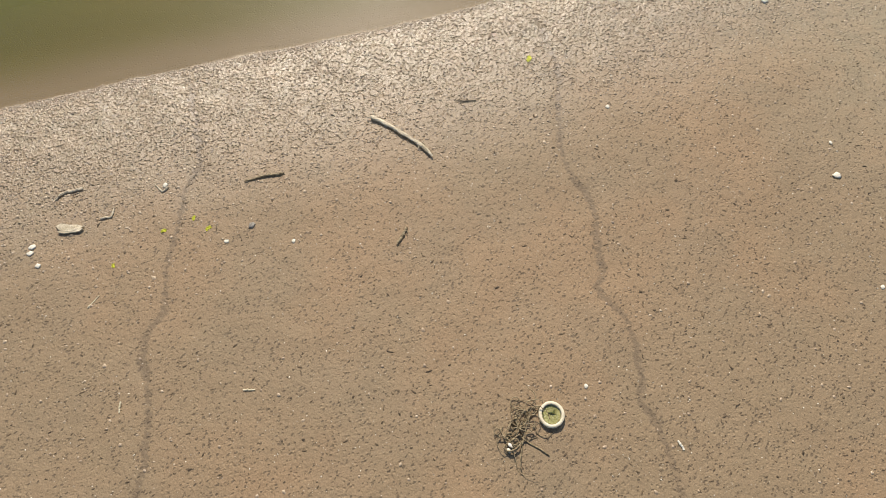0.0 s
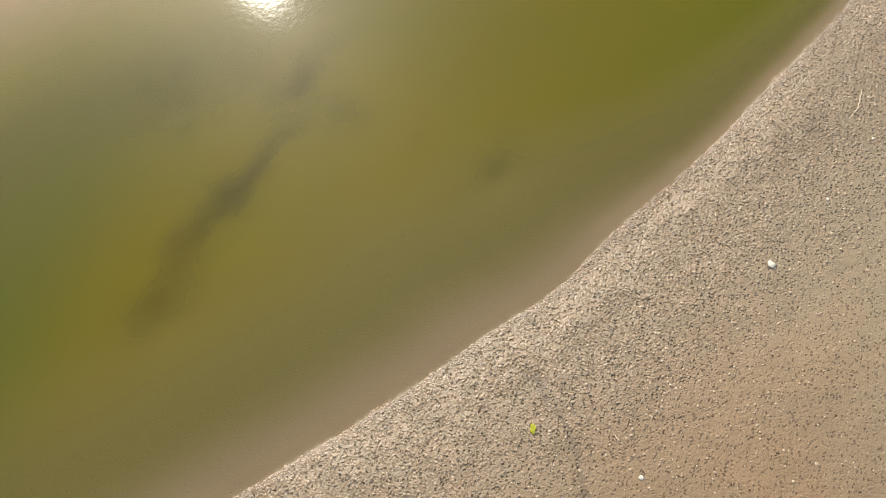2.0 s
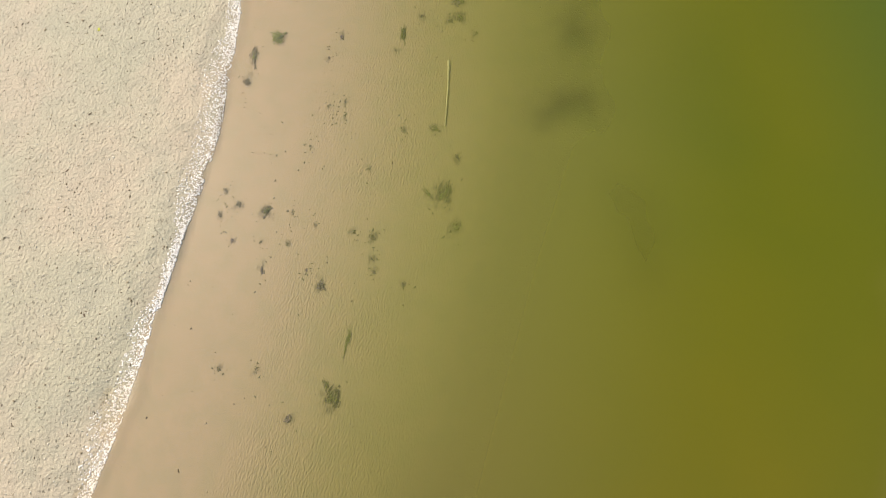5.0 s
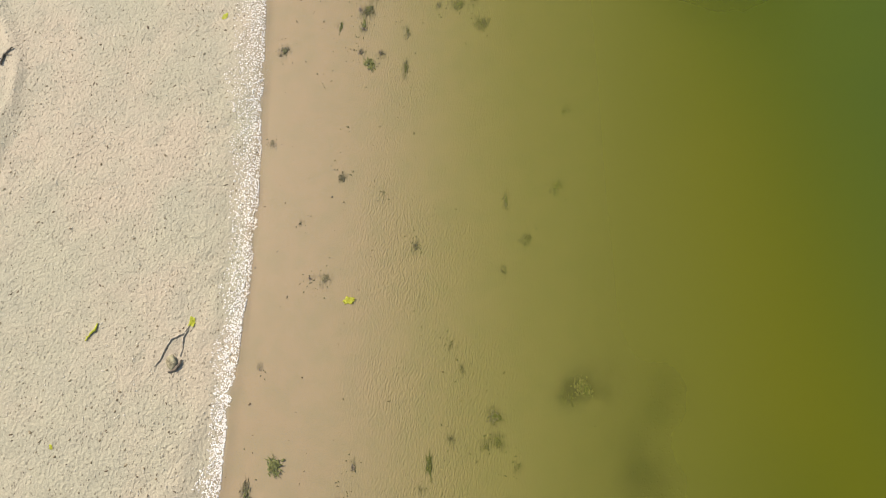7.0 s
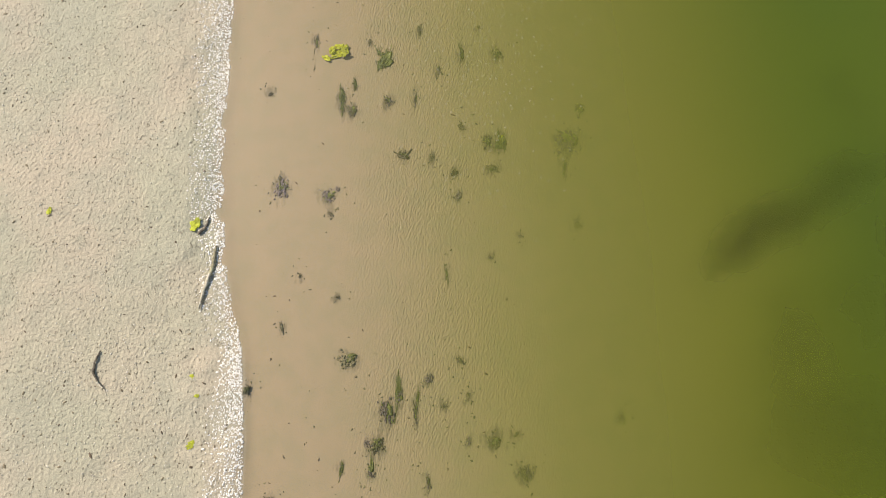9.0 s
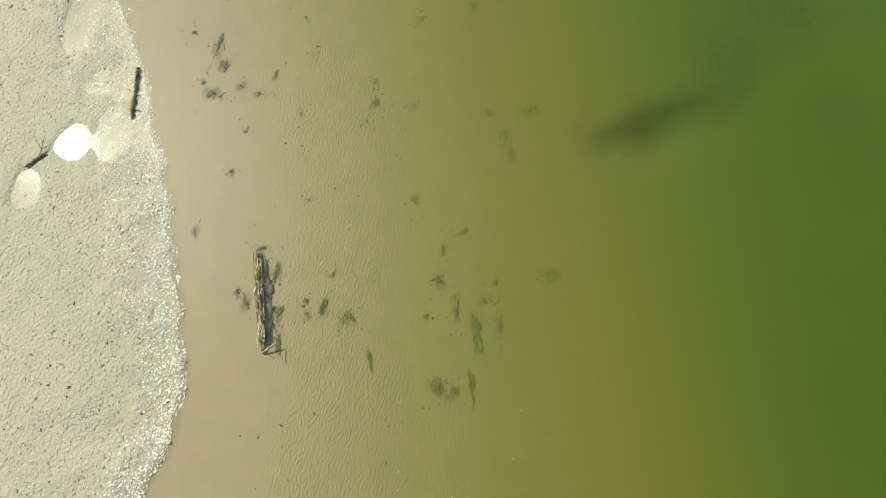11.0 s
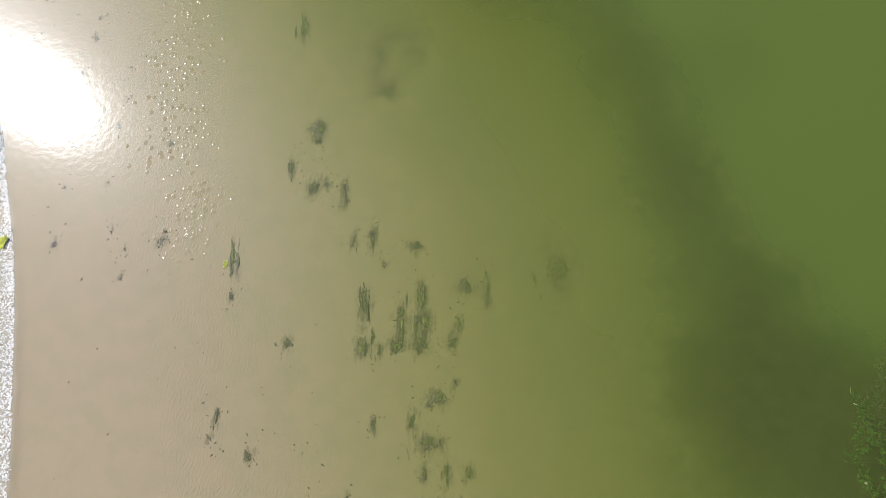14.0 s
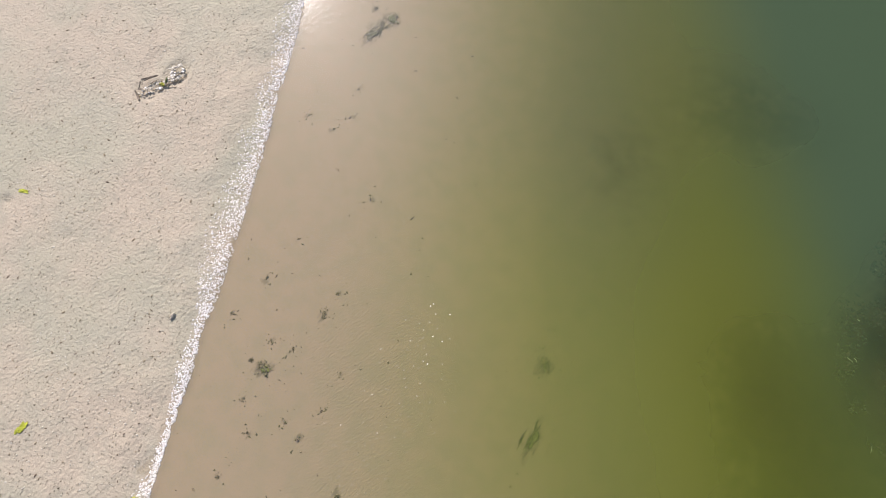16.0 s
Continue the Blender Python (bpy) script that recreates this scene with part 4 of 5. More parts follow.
def cup(x, y):
    """A shallow round cup lying open upwards, with slime inside."""
    ob = base_at("cup", x, y, "round cream plastic cup with green slime inside", "cup", dz=-0.018)
    prof = [(0.036, 0.0), (0.0435, 0.004), (0.0455, 0.02), (0.0455, 0.035), (0.0445, 0.038), (0.0365, 0.038), (0.0345, 0.036), (0.033, 0.022), (0.0, 0.018)]
    n, s = 40, Shape()
    verts, faces = [], []
    for r, h in prof[:-1]:
        for k in range(n):
            w = 2 * math.pi * k / n
            q = r * (1 + (0.025 * rng.uniform(-1, 1) if 0.03 < r < 0.04 and h > 0.03 else 0.006 * rng.uniform(-1, 1)))
            verts.append((q * math.cos(w), q * math.sin(w), h))
    for i in range(len(prof) - 2):
        for k in range(n):
            faces.append((i * n + k, i * n + (k + 1) % n, (i + 1) * n + (k + 1) % n, (i + 1) * n + k))
    part("rim", s.add(verts, faces).mesh("rim", cream), ob, "chipped cream rim")
    s = Shape()
    verts, faces = [(0, 0, 0.028)], []
    for i, r in enumerate((0.012, 0.022, 0.032)):
        for k in range(24):
            w = 2 * math.pi * k / 24
            verts.append((r * math.cos(w), r * math.sin(w), 0.028 + rng.uniform(-0.0015, 0.0015) + 0.002 * (i == 2)))
    faces += [(0, 1 + k, 1 + (k + 1) % 24) for k in range(24)]
    for i in range(2):
        faces += [(1 + i * 24 + k, 25 + i * 24 + k, 25 + i * 24 + (k + 1) % 24, 1 + i * 24 + (k + 1) % 24) for k in range(24)]
    part("slime", s.add(verts, faces).mesh("slime", slime), ob, "olive green slime")
    part("sprig", Shape().blade((-0.014, -0.004, 0.031), 0.7, 0.03, 0.006, 0.05, 0.2).blade((0.0, 0.006, 0.031), 2.0, 0.018, 0.004, 0.05, 0.2).mesh("sprig", weed_green), ob, "dark green sprig")


cup(3.806, -3.567)


def root_tangle(x, y):
    ob = base_at("root_tangle", x, y, "tangled brown dry roots beside the cream cup", "roots")
    for n in range(34):
        s = Shape()
        t = rng.uniform(0, 1) ** 0.8
        p = np.array((-0.035 + 0.05 * t + rng.normal(0, 0.022), 0.075 - 0.15 * t + rng.normal(0, 0.02), rng.uniform(0.004, 0.02)))
        a, pts = rng.uniform(0, 6.28), []
        turn = rng.uniform(-1, 1)
        for i in range(int(rng.integers(8, 16))):
            pts.append(p.copy())
            turn = 0.9 * turn + rng.uniform(-0.5, 0.5)
            a += turn * 0.75
            p = p + np.array((math.cos(a), math.sin(a), 0)) * 0.011
            p[2] = np.clip(p[2] + rng.uniform(-0.005, 0.005), 0.003, 0.028)
        r = rng.uniform(0.0013, 0.0032)
        s.tube(pts, [r, r, r * 0.5], 5, 0.1)
        part("root", s.mesh("root", root_mat), ob)
    tail = [(0.0, -0.03, 0.006), (0.05, -0.02, 0.005), (0.09, -0.005, 0.005), (0.125, 0.002, 0.004)]
    part("root", Shape().tube(tail, [0.003, 0.003, 0.002], 5, 0.1).mesh("root", root_mat), ob)
    for p in ((0.012, -0.075, 0.014), (0.02, -0.09, 0.012)):
        part("shell_chip", Shape().lump(p, (0.011, 0.006, 0.004), rings=4, sides=7).mesh("shell_chip", shell_mat), ob, "white shell chip")


root_tangle(3.772, -3.672)


def pebble(x, y, w, h, material, label, name="pebble", category="pebble", group=""):
    s = Shape().lump((0, 0, 0), (w / 2, h / 2, min(w, h) * 0.16), rough=0.3, rings=4, sides=8)
    ob = new(name, s.mesh(name, material))
    ob.location = (x, y, sand_z(x, y) + min(w, h) * 0.10)
    ob.rotation_euler = (0, 0, rng.uniform(0, 3))
    return tagged(ob, label, category, group)


for x, y, w, h in [(1.98, -4.63, 0.032, 0.022), (2.0, -4.65, 0.03, 0.021), (2.07, -4.65, 0.026, 0.022), (2.08, -4.085, 0.024, 0.02), (2.47, -4.04, 0.022, 0.016), (2.65, -3.84, 0.02, 0.015), (3.82, -3.4, 0.018, 0.014)]:
    pebble(x, y, w, h, shell_mat, "small white shell piece on brown sand", "shell", "shell", "shells on the brown bank")
for x, y, w, h in [(3.92, -1.97, 0.033, 0.028), (3.81, -1.85, 0.017, 0.015), (4.32, -2.27, 0.02, 0.018), (3.12, -1.36, 0.042, 0.03), (3.04, -2.41, 0.021, 0.02), (3.21, -0.95, 0.017, 0.013), (3.27, -0.56, 0.016, 0.014)]:
    pebble(x, y, w, h, shell_mat, "smooth white pebble lying on brown sand", group="white pebbles on the brown bank")
pebble(2.477, -3.925, 0.034, 0.026, stone_mat, "grey rounded stone on brown sand")


# ---------------------------------------------------------------- weed clumps, leaves
def clump_mesh(name, material, seed, fronds, lumps):
    """A ragged weed clump about one metre across, to be scaled down."""
    global rng
    keep, rng = rng, np.random.default_rng(seed)
    s = Shape()
    heads = [(rng.normal(0, 0.1), rng.normal(0, 0.14)) for _ in range(6)]
    s.lump((0, 0, 0.03), (0.17, 0.24, 0.07), rough=0.5, rings=4, sides=9)
    for hx, hy in heads:
        s.tube([(0, 0, 0.04), (hx * 0.5 + 0.03, hy * 0.5, 0.07), (hx, hy, 0.06)], [0.05, 0.04, 0.03], 5, 0.4)
    for k in range(lumps):
        hx, hy = heads[k % 6]
        q = rng.uniform(0.012, 0.05)
        s.lump((hx + rng.normal(0, 0.12), hy + rng.normal(0, 0.15), rng.uniform(0.0, 0.22)), (q, q * rng.uniform(1.0, 2.2), q), rough=0.6, rings=3, sides=6)
    for k in range(fronds):
        way = math.pi / 2 * (1 if k % 2 else -1) + rng.normal(0, 0.35)
        hx, hy = heads[k % 6]
        s.blade((hx + rng.normal(0, 0.08), hy + rng.normal(0, 0.1), 0.12), way, rng.uniform(0.12, 0.34), rng.uniform(0.02, 0.06), 0.3, 0.8, steps=4)
    rng = keep
    return s.mesh(name, material)


DARK = [clump_mesh("weed_clump", weed_dark, 100 + k, 12, 100) for k in range(5)] + [clump_mesh("weed_clump", weed_purple, 120 + k, 6, 110) for k in range(3)]
LONG = [clump_mesh("weed_clump", weed_green, 140 + k, 44, 24) for k in range(4)]
SPRIG = [clump_mesh("frond", weed_green, 160 + k, 7, 2) for k in range(4)]


def weed_clump(x, y, w, h, n, kind="dark"):
    long = h > 2.1 * w
    meshes = LONG if kind == "green" or (long and n % 5 == 0) else DARK
    ob = new("weed_clump", meshes[n % len(meshes)])
    big = max(w, h)
    ob.location = (x, y, sand_z(x, y) - 0.003)
    ob.scale = (w * 1.2, h * 1.3, min(0.042, 0.4 * min(w, h) + 0.014))
    ob.rotation_euler = (0, 0, ((n * 1.7) % 0.9 - 0.45) * (0.5 if long else 1.0))
    word = "dark green" if meshes is LONG else ("purple-brown" if (n % len(meshes)) > 4 else "dark brown")
    shape = "long ragged" if long else ("large ragged" if big > 0.07 else "small ragged")
    place = "on the shallow sandy bed" if sand_z(x, y) < -0.004 else "on the sand"
    tagged(ob, f"{shape} {word} weed clump {place}", "weed", "weed clumps along the shore")
    if big > 0.05:
        f = part("frond", SPRIG[n % len(SPRIG)], ob)
        f.location, f.rotation_euler, f.scale = (0.1, 0.05, 0.1), (0, 0, n * 2.1), (0.9, 0.9, 0.9)


count = 0
HEARTS = []
for rows in (CLUMPS_A, CLUMPS_B, CLUMPS_C, CLUMPS_D, CLUMPS_E, CLUMPS_F, CLUMPS_G, CLUMPS_H, SCRAPS):
    for x, y, w, h in rows:
        weed_clump(x, y, w, h, count)
        HEARTS.append((x, y, w, h))
        count += 1
        if max(w, h) > 0.075:
            weed_clump(x + rng.normal(0, 0.6) * w, y + rng.normal(0, 0.8) * h, w * 0.4, h * 0.55, count + 1)
for x, y, w, h in [(0.66, 1.93, 0.032, 0.09), (0.46, 0.36, 0.029, 0.086), (0.0, 1.94, 0.084, 0.084), (0.38, 3.89, 0.076, 0.076), (0.4, 5.93, 0.114, 0.114), (0.2, 5.76, 0.03, 0.095), (0.46, 4.42, 0.028, 0.083), (0.94, 5.5, 0.03, 0.065),
                   (0.35, 4.12, 0.028, 0.092), (0.23, 4.12, 0.021, 0.051), (0.31, 7.33, 0.035, 0.062), (0.51, 7.12, 0.029, 0.088), (0.93, 7.19, 0.048, 0.16), (0.91, 7.02, 0.04, 0.088), (-0.65, 10.93, 0.036, 0.167)] + GREEN_SCRAPS:
    weed_clump(x, y, w, h, count, "green")
    count += 1


def leaf_mesh(name, seed, lobes):
    """A crumpled lobed leaf one metre long with thickness."""
    r = np.random.default_rng(seed)
    n, rings = 30, 4
    verts = [(0, 0, 0.12)]
    for i in range(1, rings + 1):
        for k in range(n):
            a = 2 * math.pi * k / n
            edge = 0.30 + 0.17 * abs(math.sin(lobes * a / 2 + seed)) + 0.06 * r.uniform(-1, 1)
            q = edge * i / rings
            verts.append((q * math.cos(a), q * math.sin(a) * 0.85, 0.12 + 0.1 * math.sin(3 * a + seed) * i / rings + 0.05 * r.uniform(-1, 1)))
    faces = [(0, 1 + k, 1 + (k + 1) % n) for k in range(n)]
    for i in range(rings - 1):
        faces += [(1 + i * n + k, 1 + (i + 1) * n + k, 1 + (i + 1) * n + (k + 1) % n, 1 + i * n + (k + 1) % n) for k in range(n)]
    m = len(verts)
    verts += [(x, y, z - 0.03) for x, y, z in verts]
    faces += [tuple(m + i for i in f)[::-1] for f in faces]
    last = 1 + (rings - 1) * n
    faces += [(last + k, m + last + k, m + last + (k + 1) % n, last + (k + 1) % n) for k in range(n)]
    return mesh_of(name, verts, faces, leaf_yellow)


LEAVES = [leaf_mesh("leaf", s, l) for s, l in ((1, 5), (2, 3), (3, 7))]
BLADES = Shape().blade((0, 0, 0), 0, 0.5, 0.08, 0.1, 0.3).mesh("stalk", leaf_yellow)
for n, (x, y, w, h) in enumerate([(0.17, 5.98, 0.105, 0.085), (-0.45, 5.16, 0.056, 0.062), (-1.14, 5.25, 0.034, 0.03), (-0.415, 2.57, 0.045, 0.045), (-1.0, 2.04, 0.022, 0.02), (-0.4, 4.22, 0.034, 0.045),
                                  (-0.41, 4.5, 0.022, 0.02), (-0.38, 4.42, 0.02, 0.02), (-1.81, 11.0, 0.06, 0.085), (-3.37, 11.87, 0.06, 0.03), (-2.5, 10.96, 0.036, 0.085), (2.26, -4.2, 0.024, 0.02), (2.37, -4.06, 0.026, 0.024), (2.61, -2.47, 0.036, 0.03),
                                  (2.29, -4.08, 0.022, 0.018), (2.26, -4.43, 0.02, 0.018), (0.3, 2.65, 0.05, 0.045), (-0.97, 9.50, 0.035, 0.055), (-0.68, 10.90, 0.022, 0.05), (0.93, 5.52, 0.03, 0.03)]):
    under = sand_z(x, y) < -0.003
    ob = base_at("fallen_leaf", x, y, "crumpled yellow-green leaf " + ("under shallow water" if under else "on the sand") + (", large and lobed" if w > 0.1 else ""), "leaf", "fallen leaves")
    ob.scale, ob.rotation_euler = (w * 1.2, h * 1.2, 0.5 * min(w, h)), (0, 0, n * 0.37 if w > 0.9 * h else 0)
    part("leaf_blade", LEAVES[n % 3], ob).scale = (0.6, 0.5, 1) if w > 0.1 else (0.9, 0.9, 1)
    if w > 0.1:
        for k, (dx, dy, turn) in enumerate(((-0.34, -0.18, 140), (0.1, 0.34, 30), (-0.15, 0.2, 80), (0.3, -0.1, 200))):
            part("leaf_blade", LEAVES[k % 3], ob).matrix_basis = pose(dx, dy, 0.1 + 0.05 * k, 10 * k - 15, 12 - 8 * k, turn) @ Matrix.Diagonal((0.45, 0.38, 0.8, 1))
    part("leaf_blade", LEAVES[(n + 1) % 3], ob).matrix_basis = pose(0.28, 0.2, 0.1, 8, -12, 70) @ Matrix.Diagonal((0.6, 0.6, 0.6, 1))
    part("stalk", BLADES, ob).location = (-0.3, -0.2, 0.08)

# ---------------------------------------------------------------- sticks of the pale bank and of the bed
stick("twig", [(-0.448, 2.405), (-0.458, 2.378), (-0.478, 2.36), (-0.505, 2.35)], [0.004, 0.009, 0.009, 0.004], dark_wood, "hooked dark twig under a flake of pale bark", "twig", twigs=((0.7, 60, 0.03),))
stick("plant_stem", [(-0.425, 2.56), (-0.45, 2.525), (-0.505, 2.50), (-0.528, 2.455), (-0.548, 2.405), (-0.57, 2.38)], [0.003, 0.005, 0.006, 0.005, 0.003], grey_wood, "thin withered plant stem on pale sand", "stem", twigs=((0.3, 40, 0.03), (0.95, -40, 0.02)))
stick("plant_stem", [(-0.43, 2.54), (-0.452, 2.505), (-0.45, 2.455), (-0.458, 2.42)], [0.003, 0.004, 0.005, 0.003], grey_wood, "thin withered plant stem on pale sand", "stem")
pebble(-0.492, 2.392, 0.07, 0.05, bark, "flake of pale weathered bark on pale sand", "bark_flake", "bark")
stick("yellow_stem", [(-0.915, 2.505), (-0.895, 2.535), (-0.875, 2.555), (-0.868, 2.585)], [0.004, 0.006, 0.008, 0.004], leaf_yellow, "short yellow-green plant stem on pale sand", "stem", twigs=((0.15, 60, 0.015),))
stick("twig", [(-1.62, 4.013), (-1.606, 4.072), (-1.554, 4.103)], [0.008, 0.01, 0.005], dark_wood, "dark forked twig on pale sand", "twig", twigs=((0.5, -60, 0.05),))
stick("branch_piece", [(-0.347, 5.066), (-0.356, 4.98), (-0.375, 4.904), (-0.39, 4.842), (-0.402, 4.785)], [0.007, 0.010, 0.0085, 0.0075, 0.003], bark, "brown branch piece with flaking bark at the waterline", "branch",
      twigs=((0.40, -75, 0.02), (0.42, 100, 0.022), (0.68, -35, 0.05), (0.84, 70, 0.022)), peel=(0.4, 1.0))
stick("twig", [(-0.387, 5.2), (-0.403, 5.148), (-0.432, 5.123)], [0.004, 0.008, 0.007], dark_wood, "dark twig under a yellow-green leaf", "twig")
stick("twig", [(-0.827, 4.615), (-0.846, 4.561), (-0.847, 4.525), (-0.822, 4.482), (-0.794, 4.458)], [0.004, 0.007, 0.009, 0.006, 0.003], dark_wood, "curved dark green-black twig with pale root end", "twig", twigs=((0.03, 20, 0.02), (0.92, 80, 0.022), (0.96, -20, 0.025)), peel=(0.78, 1.0))
mossy = stick("branch_piece", [(-0.677, 8.495), (-0.671, 8.42), (-0.664, 8.36), (-0.662, 8.3), (-0.655, 8.214)], [0.012, 0.012, 0.011, 0.010, 0.005], bark, "dark soaked branch piece with moss at the waterline", "branch", twigs=((0.55, 70, 0.03), (0.82, 60, 0.045)))
for side, many, matter in ((-0.001, 34, moss_mat), (0.005, 40, dark_wood)):
    cover = Shape()
    for k in range(many):
        v = rng.uniform(-0.13, 0.135) if matter is dark_wood else rng.normal(-0.08, 0.022)
        cover.lump((side - 0.075 * v + rng.normal(0, 0.003), v, 0.010 + rng.uniform(0, 0.004)), (rng.uniform(0.002, 0.0045), rng.uniform(0.004, 0.011), 0.003), rough=0.5)
    part("moss_cushion" if matter is moss_mat else "bark_layer", cover.mesh("cover", matter), mossy, "yellow moss" if matter is moss_mat else "black soaked bark")
stick("twig", [(-1.113, 7.984), (-1.072, 8.015), (-1.028, 8.046)], [0.006, 0.011, 0.008], dark_wood, "dark stick beside a puddle on the sand", "twig", twigs=((0.8, 50, 0.09), (0.95, 90, 0.08), (0.6, 30, 0.06)))
stick("water_branch", [(0.498, 8.895), (0.539, 8.957), (0.559, 9.023), (0.547, 9.102), (0.563, 9.18), (0.58, 9.234)], [0.009, 0.011, 0.009, 0.008, 0.006, 0.003], grey_wood, "curved peeled branch lying under shallow water", "branch", twigs=((0.42, -45, 0.035),))
stick("reed_stem", [(0.895, 1.767), (0.892, 1.586), (0.879, 1.397)], [0.008, 0.006, 0.003], straw_mat, "long thin reed stem under shallow water", "reed")
stick("twig", [(0.44, 5.482), (0.485, 5.446), (0.523, 5.491)], [0.005, 0.006, 0.004], dark_wood, "thin bent dark twig under shallow water", "twig")
stick("twig", [(-3.234, 12.655), (-3.167, 12.617)], [0.006, 0.009], dark_wood, "dark stubby twig in a sand hollow", "twig", twigs=((0.5, 80, 0.04),))
stick("twig", [(-3.254, 12.728), (-3.186, 12.79)], [0.005, 0.006], dark_wood, "thin dark twig in a sand hollow", "twig")
stick("reed_stem", [(2.575, 10.088), (2.666, 10.102)], [0.005, 0.004], straw_mat, "pale reed stem among submerged weed", "reed", lift=0.05)
stick("reed_stem", [(2.495, 9.949), (2.541, 9.963)], [0.005, 0.004], straw_mat, "pale reed stem among submerged weed", "reed", lift=0.05)
stick("twig", [(1.967, 12.933), (1.985, 12.86), (1.998, 12.805)], [0.006, 0.01, 0.008], dark_wood, "dark bent twig under green water", "twig", lift=0.1)
stick("dead_leaf", [(-2.2, 11.745), (-2.2, 11.785)], [0.004, 0.011, 0.004], grey_wood, "small curled brown leaf on pale sand", "leaf")


sunken_mat = simple("sunken_rotten_wood", (0.09, 0.085, 0.07), (0.22, 0.2, 0.165), 40, 0.8, 0.004)
log_bark = simple("rotten_log_bark", (0.09, 0.07, 0.045), (0.36, 0.285, 0.185), 55, 0.75, 0.006)


def rotten_log():
    pts = [(0.023, 7.556), (0.034, 7.455), (0.046, 7.39), (0.059, 7.325), (0.079, 7.2), (0.088, 7.139)]
    ob = base_at("rotten_log", 0.055, 7.34, "rotten log with flaking bark and yellow moss in shallow water", "log")
    line = path3(pts, 0.006, ob.location, 8, 0.003)
    part("core", Shape().tube(line, [0.008, 0.015, 0.02, 0.015, 0.018, 0.011, 0.006], 14, 0.35, 0.8).mesh("core", log_bark, False), ob)
    for k in range(110):
        i = int(rng.integers(0, len(line) - 6))
        side = rng.uniform(-0.021, 0.017)
        off = np.array((side, rng.uniform(-0.012, 0.012), 0.02 - 22 * side * side + rng.uniform(-0.003, 0.003)))
        mat = (log_bark, root_mat, bark, log_bark, driftwood, bark, root_mat)[k % 7]
        part("bark_strip", Shape().tube(line[i:i + int(rng.integers(3, 6))] + off, [0.001, 0.003, 0.001], 5, 0.8, 0.7).mesh("bark_strip", mat, False), ob)
    for k, shift in enumerate((0.022, 0.03)):
        bed = line[2 + 6 * k:-4 - 8 * k] + (shift, 0, -0.006)
        part("sunken_wood", Shape().tube(bed, [0.006, 0.016, 0.02, 0.010, 0.018, 0.006], 12, 0.6, 0.35).mesh("sunken_wood", sunken_mat), ob, "grey rotten wood under water")
    for k in range(4):
        i = int(rng.integers(6, 15))
        s = Shape()
        for _ in range(26):
            s.lump(line[i] + (rng.normal(-0.004, 0.005), rng.uniform(-0.02, 0.02), 0.019), rng.uniform(0.0012, 0.0032), 0.6, 0.5)
        part("moss_cushion", s.mesh("moss_cushion", moss_mat), ob, "yellow moss")
    part("splinter", Shape().tube([(0.03, -0.2, 0.01), (0.055, -0.185, 0.02), (0.09, -0.165, 0.03)], [0.004, 0.003, 0.002], 5).mesh("splinter", grey_wood), ob)


rotten_log()


def hollow_debris():
    """Broken whitish crust and dry stems that lie in the hollow of the pale bank."""
    ob = base_at("debris_heap", -3.12, 12.76, "whitish broken crust with dark twigs in a sand hollow", "debris", dz=0.008)
    for k in range(150):
        t = rng.uniform(-1, 1)
        if k % 2:
            w = rng.uniform(0, 6.28)
            p = np.array((0.036 + 0.032 * math.cos(w) + rng.normal(0, 0.007), 0.105 + 0.042 * math.sin(w) + rng.normal(0, 0.007), 0.002))
        else:
            p = np.array((0.06 * t + rng.normal(0, 0.014), 0.1 * t + rng.normal(0, 0.014), 0.003))
        s = Shape().lump(p, (rng.uniform(0.003, 0.011), rng.uniform(0.003, 0.008), rng.uniform(0.001, 0.004)), rough=0.6, rings=4, sides=7)
        # every fifth flake borrows the glint-white crumb material as whitish crust
        part("crust_flake", s.mesh("crust_flake", crumb_wet_glint if k % 5 == 0 else crumb_pale), ob)
    for x0, y0, a, l, r, mat in ((-0.094, -0.033, 49, 0.085, 0.0035, dark_wood), (-0.085, -0.095, 115, 0.05, 0.003, dark_wood), (-0.09, -0.09, 10, 0.04, 0.003, dark_wood), (0.0325, 0.012, 121, 0.04, 0.005, weed_green),
                                 (0.03, 0.0, 35, 0.06, 0.003, dark_wood), (0.05, 0.07, 60, 0.05, 0.002, root_mat), (-0.05, -0.04, 60, 0.06, 0.002, root_mat)):
        d = np.array((math.cos(radians(a)), math.sin(radians(a)), 0.06))
        p = np.array((x0, y0, 0.008))
        part("stem", Shape().tube([p, p + d * l * 0.5 + rng.uniform(-0.003, 0.003, 3), p + d * l], [r, r * 1.1, r * 0.6], 6, 0.25).mesh("stem", mat, False), ob)
    s = Shape()
    for _ in range(10):
        s.lump((0.02 + rng.normal(0, 0.008), 0.0 + rng.normal(0, 0.007), 0.008), rng.uniform(0.004, 0.008), 0.6)
    part("moss_cushion", s.mesh("moss_cushion", moss_mat), ob, "yellow moss")


hollow_debris()


